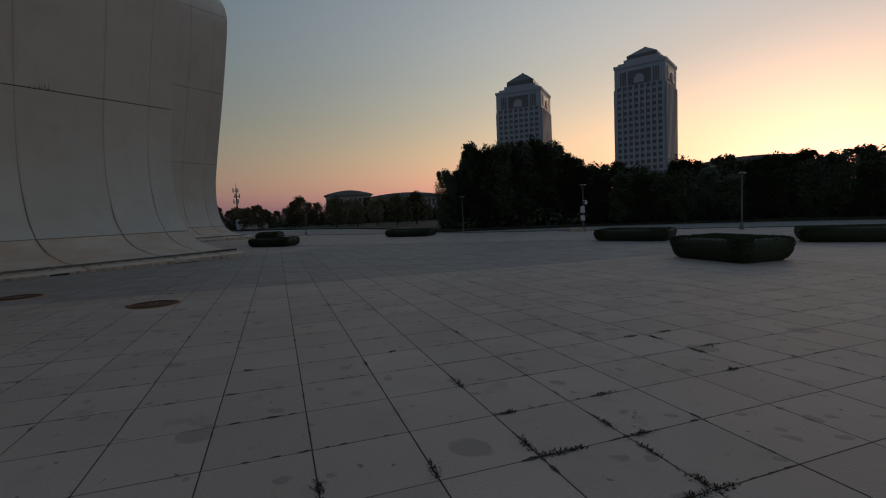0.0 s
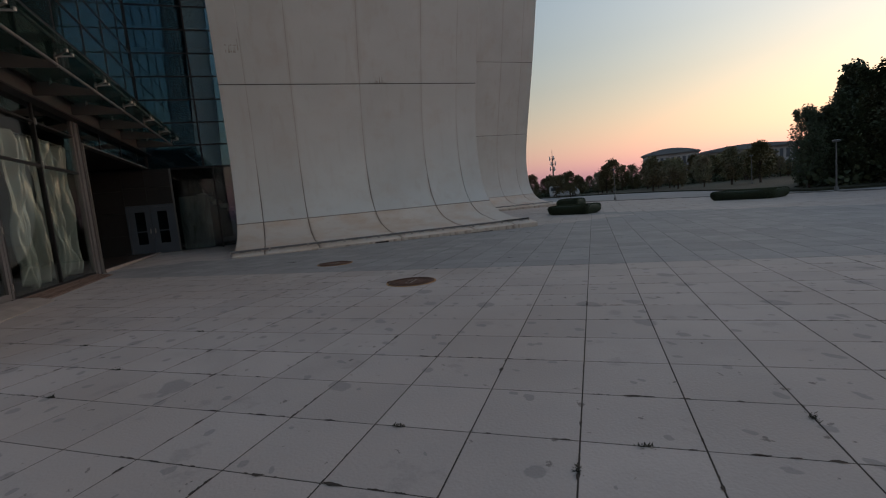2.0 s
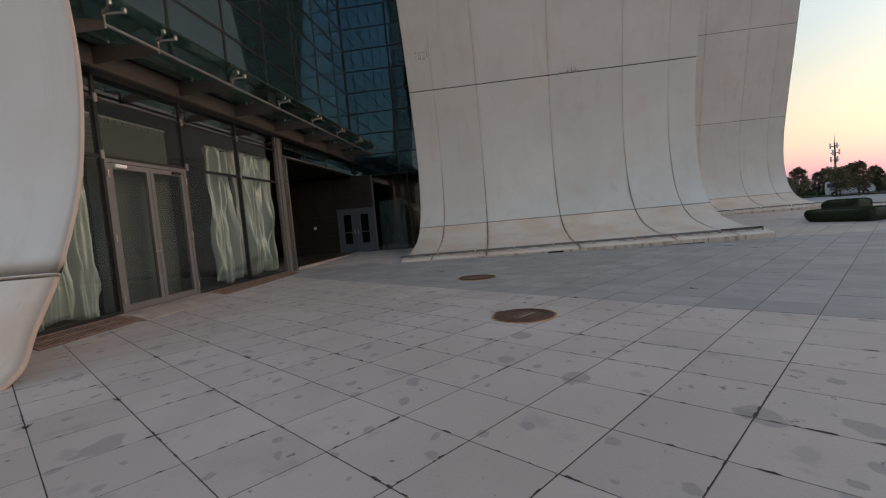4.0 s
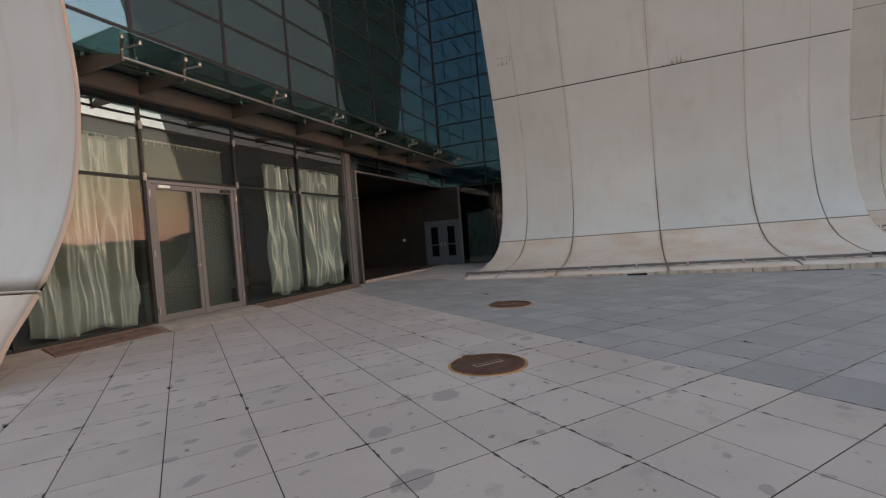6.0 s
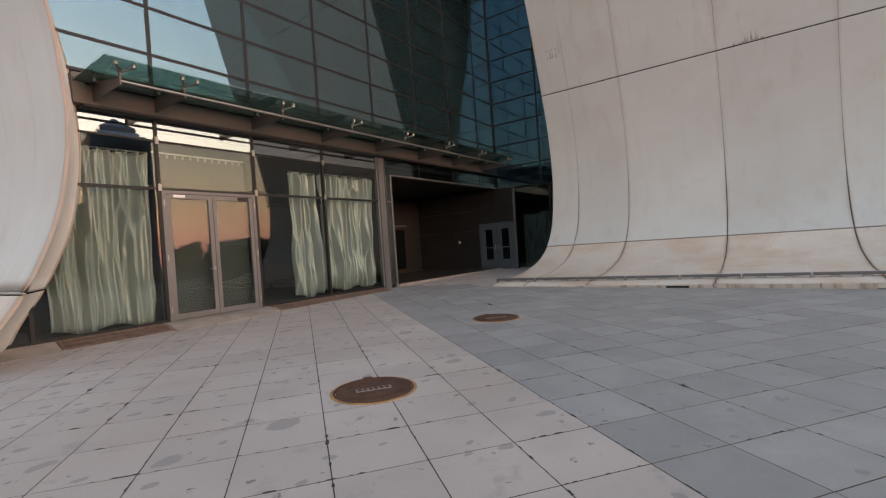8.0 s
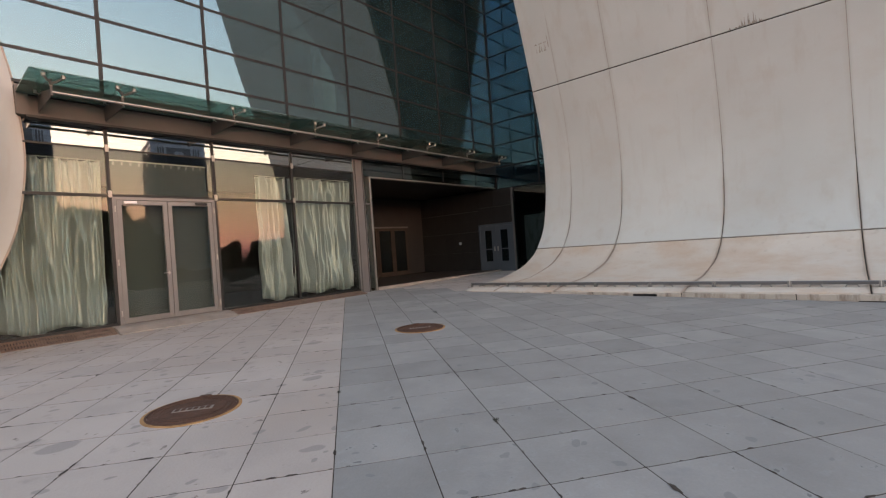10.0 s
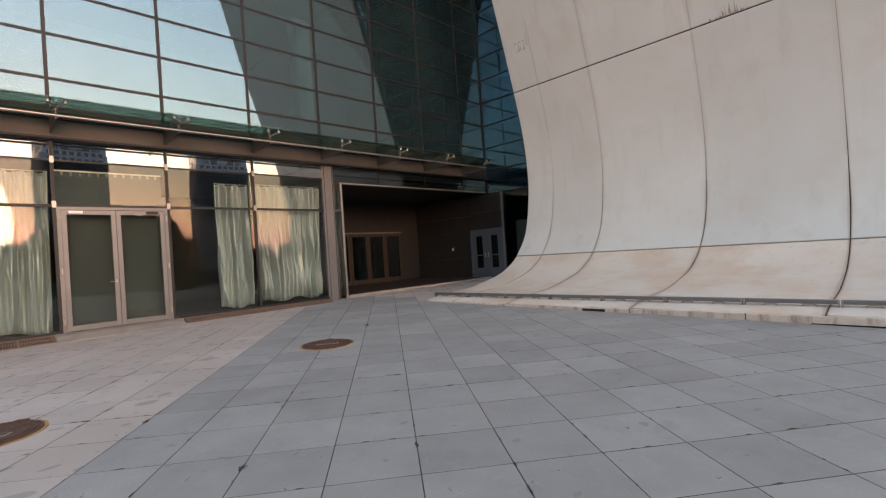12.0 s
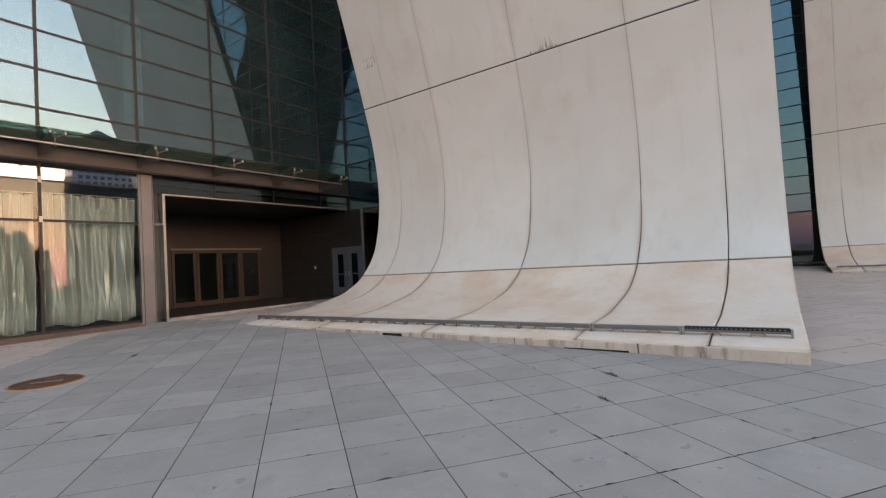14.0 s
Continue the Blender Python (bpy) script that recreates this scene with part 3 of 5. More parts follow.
streaks(6.72, 7.15, 6.53, 0.28, 9, 0.012)
streaks(6.55, 7.3, 6.53, 0.07, 16, 0.02)
streaks(1.05, 1.42, 7.62, 0.30, 9, 0.016)
streaks(1.02, 1.5, 7.86, 0.05, 12, 0.03)
streaks(1.5, 1.54, 7.7, 0.5, 3, 0.012)
# Gaps are not cut: thin black boxes on the kerb paint their shade.
for y0, y1, h in ((5.15, 5.62, 0.045), (8.7, 9.6, 0.018)):
    g = ground_z(-17, (y0 + y1) / 2)
    part("broken_gap", box(-17.0, -16.982, y0, y1, g - 0.03, g + h, 0.004), BLACK, wall_1, "black strip in place of the shade in a gap under the kerb")


# ---- glass building behind the wings ----
FY, FX0, FX1 = -2.63, -8.02, -23.7
BAYS = [-7.7, -9.78, -11.88, -13.95, -16.06, -18.18, -20.25, -22.3, -23.7]
ROWSZ = [4.92] + [5.53 + 0.94 * i for i in range(17)]


def pane_mesh(name, w, h, mat):
    b = bmesh.new()
    bx(b, -w / 2, w / 2, -0.006, 0.006, -h / 2, h / 2)
    me = bpy.data.meshes.new(name)
    b.to_mesh(me)
    b.free()
    me.materials.append(mat)
    return me


def curtain_wall(name, a, b2, stops, zs, label, glass=GLASS_UP):
    """Coated panes between dark caps along a line from a to b2 (plan points); stops are distances along it."""
    wall = thing(name, (a[0], a[1], zs[0]), label, "curtain wall", kind="structure")
    d = Vector((b2[0] - a[0], b2[1] - a[1], 0)).normalized()
    turn = math.degrees(math.atan2(d.y, d.x))
    cache = {}
    for s0, s1 in zip(stops, stops[1:]):
        for z0, z1 in zip(zs, zs[1:]):
            key = (round(s1 - s0, 3), round(z1 - z0, 3))
            if key not in cache:
                cache[key] = pane_mesh("pane", s1 - s0 - 0.03, z1 - z0 - 0.03, glass)
            c = Vector((a[0], a[1], 0)) + d * (s0 + s1) / 2
            jig = random.Random(int(s0 * 100) * 131 + int(z0 * 100))
            piece("pane", cache[key], wall, pose(c.x, c.y, (z0 + z1) / 2, jig.uniform(-0.12, 0.12), 0, turn + jig.uniform(-0.12, 0.12)))
    m = Matrix.Translation((a[0], a[1], 0)) @ pose(0, 0, 0, 0, 0, turn)
    for s in stops:
        b = bmesh.new()
        bx(b, s - 0.034, s + 0.034, -0.022, 0.06, zs[0], zs[-1])
        b.transform(m)
        part("mullion", b, CAP, wall)
    for z in zs:
        b = bmesh.new()
        bx(b, stops[0], stops[-1], -0.018, 0.055, z - 0.029, z + 0.029)
        b.transform(m)
        part("transom", b, CAP, wall)
    return wall


curtain_wall("window_1", (FX0, FY), (FX1, FY), [0.0] + [FX0 - x for x in BAYS[1:]], ROWSZ, "teal mirrored curtain wall above the entrance canopy")
LOWZ = [3.66] + [4.59 + 0.94 * i for i in range(18)]
curtain_wall("window_2", (FX1, FY), (FX1, 9.9), [0.03, 2.1, 4.2, 6.3, 8.4, 10.5, 12.5], LOWZ, "glazed return wall behind the curved concrete, tinted blue for reflected sky", GLASS_SKYTINT)
curtain_wall("window_3", (FX1, 9.9), (-41.5, 9.9), [0.05] + [2.1 * i for i in range(1, 9)] + [17.8], [3.2 + 0.94 * i for i in range(19)], "mirrored curtain wall of the farther bay")
curtain_wall("window_4", (-41.5, 9.9), (-41.5, 24.0), [0.05, 2.0, 3.4] + [3.4 + 1.35 * i for i in range(1, 8)] + [14.1], [3.0 + 0.94 * i for i in range(19)], "glazed gap between two concrete wings, tinted blue for reflected sky", GLASS_SKYTINT)

# plain masonry, floors and roof that close the building
building = thing("wall_4", (-20, -8, 0.2), "dark inner walls, floors and flat roof of the glazed hall", "building", kind="structure")
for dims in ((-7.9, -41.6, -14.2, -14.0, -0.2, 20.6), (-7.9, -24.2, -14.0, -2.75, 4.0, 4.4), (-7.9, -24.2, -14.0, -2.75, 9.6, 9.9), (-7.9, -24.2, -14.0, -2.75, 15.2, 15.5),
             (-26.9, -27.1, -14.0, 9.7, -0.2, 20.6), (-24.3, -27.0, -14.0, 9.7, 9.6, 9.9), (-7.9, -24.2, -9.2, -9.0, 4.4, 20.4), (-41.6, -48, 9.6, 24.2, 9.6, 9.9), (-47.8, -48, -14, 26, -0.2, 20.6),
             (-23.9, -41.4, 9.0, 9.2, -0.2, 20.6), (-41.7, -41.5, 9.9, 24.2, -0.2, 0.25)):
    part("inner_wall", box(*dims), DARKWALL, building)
part("column", box(-16.5, -17.02, -5.0, -4.5, 4.4, 9.6), WHITE, building, "pale square column inside the glass")
part("spandrel", box(-8.1, -23.6, -2.74, -2.70, 4.86, 5.5), DARKWALL, building)
part("roof", box(-7.9, -48, -14.2, -2.63, 20.45, 20.8), DARKWALL, building)
part("roof", box(-23.7, -48, -2.63, 9.9, 20.45, 20.8), DARKWALL, building)
part("roof", box(-41.5, -48, 9.9, 26, 20.45, 20.8), DARKWALL, building)
part("base_wall", box(-23.6, -41.5, 9.80, 9.94, -0.2, 3.18), STONE, building)
for i in range(8):
    a = 9.95 + i * 1.75
    part("base_pane", box(-41.50, -41.46, a, a + 1.70, 0.25, 2.96), GLASS_DARK, building)
    part("base_post", box(-41.55, -41.42, a + 1.70, a + 1.75, 0.0, 2.96), CAP, building)

# ---- entrance storey ----
GZ = 0.21
shopfront = thing("window_5", (-12, FY, GZ), "ground-floor glazing in grey aluminium with pinned clamps", "window", kind="structure")
for i, x in enumerate(BAYS[:5]):
    part("mullion", box(x - 0.03, x + 0.03, FY - 0.07, FY + 0.025, GZ, 4.27 if i else 1.5), FRAME if i == 4 else CAP, shopfront)
    if 0 < i < 4:
        for z in (2.9, 3.83):
            part("clamp", box(x - 0.035, x + 0.035, FY + 0.027, FY + 0.06, z - 0.07, z + 0.07, 0.008), STEEL, shopfront, "steel glass clamp")
for (xa, xb), (za, zb) in [(b, z) for b in zip(BAYS[:4], BAYS[1:5]) for z in ((GZ + 0.06, 2.85), (2.90, 3.80), (3.84, 4.27))]:
    if xa == -9.78 and za < 1:
        continue
    part("pane", box(xb + 0.035, (xa if xa < -8 else -7.98) - 0.035, FY - 0.012, FY, za, zb), GLASS_TOP if za > 3.8 else GLASS_LOW, shopfront)
for xa, xb in zip(BAYS[:4], BAYS[1:5]):
    for z, h in ((2.875, 0.028), (3.82, 0.018), (GZ + 0.03, 0.03)):
        if xa == -9.78 and z < 1:
            continue
        part("transom", box(xb + 0.03, (xa if xa < -8 or z < 1 else -7.98) - 0.03, FY - 0.05, FY + 0.02, z - h, z + h), CAP, shopfront)
part("side_pane", box(-7.15, -7.66, FY - 0.012, FY, GZ + 0.06, 0.62), GLASS_LOW, shopfront)
part("side_pane", box(-7.74, -8.01, FY - 0.012, FY, GZ + 0.06, 1.6), GLASS_LOW, shopfront)
part("transom", box(-7.1, -7.66, FY - 0.04, FY + 0.02, GZ, GZ + 0.06), CAP, shopfront)


def leaf(x0, x1, hinge_left):
    """One glazed door leaf with its frame, pane and lever."""
    d = bmesh.new()
    w = 0.085
    z0, z1 = GZ + 0.03, 2.78
    for dims in ((x0, x0 + w, z0, z1), (x1 - w, x1, z0, z1), (x0 + w, x1 - w, z1 - 0.09, z1), (x0 + w, x1 - w, z0, z0 + 0.11)):
        bx(d, dims[0], dims[1], FY - 0.04, FY + 0.022, dims[2], dims[3])
    ob = part("door_leaf", d, FRAME, door)
    part("pane", box(x0 + w, x1 - w, FY - 0.02, FY - 0.008, z0 + 0.11, z1 - 0.09), GLASS_LOW, ob)
    ca = x0 + 0.12 if hinge_left else x1 - 0.36
    part("closer", box(ca, ca + 0.24, FY + 0.023, FY + 0.07, z1 - 0.07, z1 - 0.015, 0.006), CAP if hinge_left else WHITE, ob, "dark door closer arm" if hinge_left else "pale door closer box")
    if hinge_left:
        return
    h = bmesh.new()
    hx = x0 + 0.045
    s = 1
    tube(h, (hx, FY + 0.02, 1.22), (hx, FY + 0.075, 1.22), 0.012)
    tube(h, (hx, FY + 0.07, 1.22), (hx + 0.12 * s, FY + 0.07, 1.22), 0.010)
    bx(h, hx - 0.012, hx + 0.012, FY + 0.023, FY + 0.03, 1.18, 1.26)
    part("lever", h, STEEL, ob, "steel door lever")


door = thing("door_1", (-10.83, FY, GZ), "closed grey aluminium double door with dark glass", "door", kind="structure")
fr = bmesh.new()
for dims in ((-11.85, -11.78, GZ, 2.85), (-9.88, -9.81, GZ, 2.85), (-11.78, -9.88, 2.79, 2.85)):
    bx(fr, dims[0], dims[1], FY - 0.06, FY + 0.03, dims[2], dims[3])
part("frame", fr, FRAME, door)
leaf(-11.775, -10.835, True)
leaf(-10.825, -9.885, False)
for x in (-9.845, -11.815):
    for z in (0.45, 1.5, 2.6):
        h = bmesh.new()
        tube(h, (x, FY + 0.045, z - 0.06), (x, FY + 0.045, z + 0.06), 0.014, 8)
        part("hinge", h, STEEL, door)
step = bmesh.new()
prism(step, [(-2.05, ground_z(-10.8, -2.05) - 0.05), (-2.05, ground_z(-10.8, -2.05) + 0.012), (-2.30, 0.20), (-2.66, GZ + 0.02), (-2.66, -0.05)], "x", -11.98, -9.66)
tagged(part("door_ramp", step, APRON), "worn concrete ramp in front of the double door", "ramp", kind="structure")

# steel column and slim side light beside the portal
post = thing("column", (-16.2, FY, GZ), "grey steel column beside the dark portal", "column", kind="structure")
part("shaft", box(-16.36, -16.1, FY - 0.12, FY + 0.04, 0.05, 4.27, 0.01), FRAME, post)
part("flange", box(-16.10, -16.085, FY + 0.0, FY + 0.07, 0.05, 4.27), FRAME, post)
part("flange", box(-16.375, -16.36, FY + 0.0, FY + 0.07, 0.05, 4.27), FRAME, post)
side_light = thing("window_6", (-16.5, FY, GZ), "slim fixed side light beside the column", "window", kind="structure")
part("pane", box(-16.63, -16.38, FY - 0.012, FY, GZ, 3.7), GLASS_LOW, side_light)
part("transom", box(-16.63, -16.38, FY - 0.03, FY + 0.015, 2.85, 2.9), FRAME, side_light)
portal = thing("door_2", (-20, FY, GZ), "wide open portal with a pale steel edge and dark recess", "portal", kind="structure")
part("jamb", box(-16.70, -16.63, FY - 0.16, FY + 0.03, 0.1, 3.74), STEEL, portal, "pale steel jamb")
part("head", box(-23.6, -16.70, FY - 0.16, FY + 0.03, 3.70, 3.74), STEEL, portal, "pale steel edge of the head")
for xa, xb in zip(BAYS[4:], BAYS[5:]):
    part("transom_pane", box(xb + 0.02, xa - 0.02 if xa != -16.06 else -16.38, FY - 0.012, FY, 3.76, 4.27), GLASS_DARK, portal)
    part("glazing_bar", box(xb - 0.02, xb + 0.02, FY - 0.03, FY + 0.012, 3.745, 4.27), CAP, portal)

# the recess
recess = thing("wall_5", (-20, -5, GZ), "dark stone-clad recess behind the portal", "wall", kind="structure")
RB = -7.05
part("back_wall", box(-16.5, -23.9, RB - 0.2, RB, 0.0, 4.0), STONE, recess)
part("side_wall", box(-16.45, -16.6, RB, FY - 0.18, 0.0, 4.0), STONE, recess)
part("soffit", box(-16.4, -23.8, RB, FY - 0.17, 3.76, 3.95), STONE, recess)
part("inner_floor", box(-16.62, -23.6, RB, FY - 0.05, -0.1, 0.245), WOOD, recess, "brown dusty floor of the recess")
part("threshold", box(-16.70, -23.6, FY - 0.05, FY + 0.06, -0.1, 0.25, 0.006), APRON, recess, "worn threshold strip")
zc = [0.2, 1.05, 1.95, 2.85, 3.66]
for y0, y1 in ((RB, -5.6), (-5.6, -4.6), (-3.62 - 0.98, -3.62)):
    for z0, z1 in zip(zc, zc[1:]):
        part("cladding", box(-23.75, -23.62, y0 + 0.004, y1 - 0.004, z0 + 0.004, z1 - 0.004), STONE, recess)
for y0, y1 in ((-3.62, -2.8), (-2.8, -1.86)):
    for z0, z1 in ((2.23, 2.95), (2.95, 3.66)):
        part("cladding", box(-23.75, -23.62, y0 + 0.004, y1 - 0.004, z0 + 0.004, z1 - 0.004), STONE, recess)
part("backing", box(-23.9, -23.76, RB, -1.86, 0.0, 3.66), DARKWALL, recess)
sw = bmesh.new()
bx(sw, -23.619, -23.60, -4.78, -4.66, 1.42, 1.54)
part("switch_plate", sw, WHITE, recess, "small pale notice plate")

inner = thing("door_3", (-20.7, RB, 0.25), "row of closed brown glazed doors at the back of the recess", "door", kind="structure")
n = 4
for i in range(n):
    xa = -18.84 - i * 0.92
    d = bmesh.new()
    for dims in ((xa - 0.90, xa - 0.80, 0.25, 2.4), (xa - 0.10, xa, 0.25, 2.4), (xa - 0.80, xa - 0.10, 2.28, 2.4), (xa - 0.80, xa - 0.10, 0.25, 0.42)):
        bx(d, dims[0], dims[1], RB + 0.002, RB + 0.06, dims[2], dims[3])
    ob = part("door_leaf", d, WOOD, inner)
    part("pane", box(xa - 0.80, xa - 0.10, RB + 0.02, RB + 0.03, 0.42, 2.28), GLASS_DARK, ob)
part("head_rail", box(-22.56, -18.80, RB + 0.002, RB + 0.08, 2.4, 2.47), FRAME, inner)

gdoor = thing("door_4", (-23.6, -2.8, 0.22), "closed blue-grey steel double door with slim windows", "door", kind="structure")
part("frame", box(-23.66, -23.57, -3.62, -3.55, 0.18, 2.22), GREYDOOR, gdoor)
part("frame", box(-23.66, -23.57, -1.93, -1.86, 0.18, 2.22), GREYDOOR, gdoor)
part("frame", box(-23.66, -23.57, -3.55, -1.93, 2.14, 2.22), GREYDOOR, gdoor)
for y0 in (-3.545, -2.735):
    d = bmesh.new()
    y1 = y0 + 0.80
    for a, b2, z0, z1 in ((y0, y0 + 0.22, 0.2, 2.135), (y1 - 0.22, y1, 0.2, 2.135), (y0 + 0.22, y1 - 0.22, 1.95, 2.135), (y0 + 0.22, y1 - 0.22, 0.2, 0.62), (y0 + 0.22, y1 - 0.22, 1.12, 1.17)):
        bx(d, -23.65, -23.60, a, b2, z0, z1)
    ob = part("door_leaf", d, GREYDOOR, gdoor)
    part("pane", box(-23.635, -23.625, y0 + 0.22, y1 - 0.22, 0.62, 1.95), GLASS_DARK, ob)
    part("handle", box(-23.598, -23.55, y0 + (0.70 if y0 < -3 else 0.06), y0 + (0.74 if y0 < -3 else 0.10), 1.05, 1.25, 0.006), STEEL, ob)
# glazed stair bay beside the grey door
bay = thing("window_7", (-23.6, 3, 0.2), "low dark glazing with a stair behind it", "window", kind="structure")
for i in range(7):
    a = -1.84 + i * 1.65
    part("pane", box(-23.66, -23.64, a + 0.03, a + 1.62, 0.22, 3.6), GLASS_DARK, bay)
    part("post", box(-23.7, -23.58, a - 0.03, a + 0.03, 0.1, 3.66), CAP if i else FRAME, bay)
stair = thing("stair", (-25.2, 1.0, 0.2), "pale concrete stair with a dark rail behind glass", "stair", kind="structure")
for i in range(14):
    part("tread", box(-24.6, -25.9, 2.6 - i * 0.28, 2.88 - i * 0.28, 0.2 + 0.17 * i, 0.38 + 0.17 * i), KERB, stair)
part("partition", box(-24.5, -24.42, -1.8, -0.6, 0.2, 2.5), KERB, stair, "pale partition panel")
for i in range(14):
    b = bmesh.new()
    tube(b, (-24.62, 2.74 - i * 0.28, 0.38 + 0.17 * i), (-24.62, 2.74 - i * 0.28, 1.3 + 0.17 * i), 0.012, 6)
    part("baluster", b, CAP, stair)
b = bmesh.new()
tube(b, (-24.62, 2.8, 1.28), (-24.62, -0.95, 3.55), 0.025, 8)
part("rail", b, CAP, stair)

# rooms behind the glazing
room = thing("wall_6", (-12, -6, GZ), "dim room behind the ground-floor glass", "wall", kind="structure")
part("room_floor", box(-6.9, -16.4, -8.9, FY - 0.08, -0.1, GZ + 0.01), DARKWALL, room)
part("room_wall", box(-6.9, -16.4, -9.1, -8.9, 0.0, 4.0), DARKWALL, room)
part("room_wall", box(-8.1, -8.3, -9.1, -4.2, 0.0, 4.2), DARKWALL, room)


def curtain(x0, x1, z0, z1, seed, label, bulge=0.0):
    """A satin drape with uneven folds that sags between its hooks and bunches up at its hem."""
    r = random.Random(seed)
    n, m = max(24, int((x1 - x0) * 110)), 34
    phases, amps = [r.uniform(0, 6.28) for _ in range(5)], [0.062, 0.042, 0.014, 0.05, 0.004]
    freq = [17 + r.uniform(-2, 2), 33 + r.uniform(-3, 3), 55 + r.uniform(-3, 3), 6.1, 85]
    b = bmesh.new()
    grid = []
    for j in range(m + 1):
        t = j / m
        z = z0 + (z1 - z0) * t
        line = []
        for i in range(n + 1):
            s = i / n
            x = x0 + (x1 - x0) * s
            lean = 0.16 * (1 - t) * math.sin(2.2 * x + phases[3]) + 0.05 * noise.noise(Vector((x * 1.7, z * 1.3, seed + 5)))
            fold = sum(a * math.sin(f * (x + lean * (k % 2)) + p + 1.1 * (1 - t) * math.sin(3 * x + k)) for k, (a, f, p) in enumerate(zip(amps, freq, phases)))
            fold += 0.08 - 0.09 * abs(math.sin(11.3 * (x + lean * 1.8) + phases[1])) ** 0.6 - 0.07 * abs(math.sin(19.7 * (x - lean * 1.3) + phases[2])) ** 0.7
            fold *= 0.55 + 0.75 * (1 - abs(2 * t - 1.1) * 0.5)
            crease = 0.045 * noise.noise(Vector((x * 6, z * 1.6, seed))) + 0.018 * noise.noise(Vector((x * 14, z * 6, seed)))
            y = FY - 0.26 + fold + crease + bulge * math.exp(-((t - 0.12) / 0.13) ** 2) * (0.5 + 0.5 * math.sin(7 * x + phases[0]))
            hem = 0.05 * math.sin(6.5 * x + phases[1]) * max(0, 1 - t * 6)
            sag = -0.035 * abs(math.sin(8 * x + phases[2])) * max(0, t * 8 - 7)
            drift = (0.10 * (1 - t)) * (s - 0.5) * -1
            line.append(b.verts.new((x + drift, y, z + hem + sag)))
        grid.append(line)
    for j in range(m):
        for i in range(n):
            b.faces.new((grid[j][i], grid[j][i + 1], grid[j + 1][i + 1], grid[j + 1][i]))
    c = thing("curtain", ((x0 + x1) / 2, FY - 0.2, z0), label, "curtain", "curtains behind the glazing")
    cloth = part("drape", b, CLOTH, c, smooth=True)
    solid = cloth.modifiers.new("cloth", "SOLIDIFY")
    solid.thickness = 0.004
    rail = bmesh.new()
    tube(rail, (x0, FY - 0.26, z1 + 0.0), (x1, FY - 0.26, z1 + 0.0), 0.011, 8)
    part("rail", rail, STEEL, c)
    for k in range(int((x1 - x0) / 0.16) + 1):
        hk = bmesh.new()
        tube(hk, (x0 + 0.05 + k * 0.16, FY - 0.26, z1 - 0.05), (x0 + 0.05 + k * 0.16, FY - 0.26, z1 + 0.02), 0.008, 6)
        part("hook", hk, STEEL, c)


curtain(-9.72, -7.95, 0.28, 3.62, 3, "pale green satin curtain, closed and creased, hanging to the floor", 0.10)
curtain(-13.90, -13.02, 0.29, 3.55, 5, "narrow pale green satin curtain drawn to one side", 0.06)
curtain(-16.02, -14.02, 0.34, 3.58, 8, "wide pale green satin curtain with bunched hem", 0.10)

bl = thing("blind", (-10.85, FY - 0.35, GZ), "flat grey-green blind hung behind the double door", "blind")
part("sheet", box(-9.84, -11.84, FY - 0.36, FY - 0.352, 0.24, 3.66), BLIND, bl)
part("rail", box(-9.82, -11.86, FY - 0.37, FY - 0.34, 3.66, 3.69), STEEL, bl)
for k in range(12):
    part("hook", box(-9.95 - k * 0.16, -9.985 - k * 0.16, FY - 0.35, FY - 0.33, 3.58, 3.66), FRAME, bl, "small grey curtain hook")

# ---- canopy ----
canopy = thing("canopy", (-15.5, FY, 4.27), "green glass canopy on tapered steel brackets over the entrance", "canopy", kind="structure")
beam = bmesh.new()
prism(beam, [(FY - 0.2, 4.27), (FY + 0.20, 4.27), (FY + 0.20, 4.31), (FY + 0.10, 4.31), (FY + 0.10, 4.80), (FY + 0.16, 4.80), (FY + 0.16, 4.84), (FY - 0.2, 4.84)], "x", -22.3, -8.6)
part("beam", beam, FASCIA, canopy, "brown-grey steel fascia beam")
part("lower_edge", box(-23.7, -8.55, FY + 0.0, FY + 0.225, 4.225, 4.268), CAP, canopy)
part("end_box", box(-8.6, -8.42, FY - 0.2, FY + 0.2, 4.27, 4.80), FASCIA, canopy)
part("fascia_end", box(-23.7, -22.3, FY - 0.2, FY + 0.06, 4.27, 4.84), CAP, canopy)
BRACKETS = [-8.75, -9.78, -11.86, -13.92, -16.0, -18.08, -20.15, -22.15]
CZ = 4.66
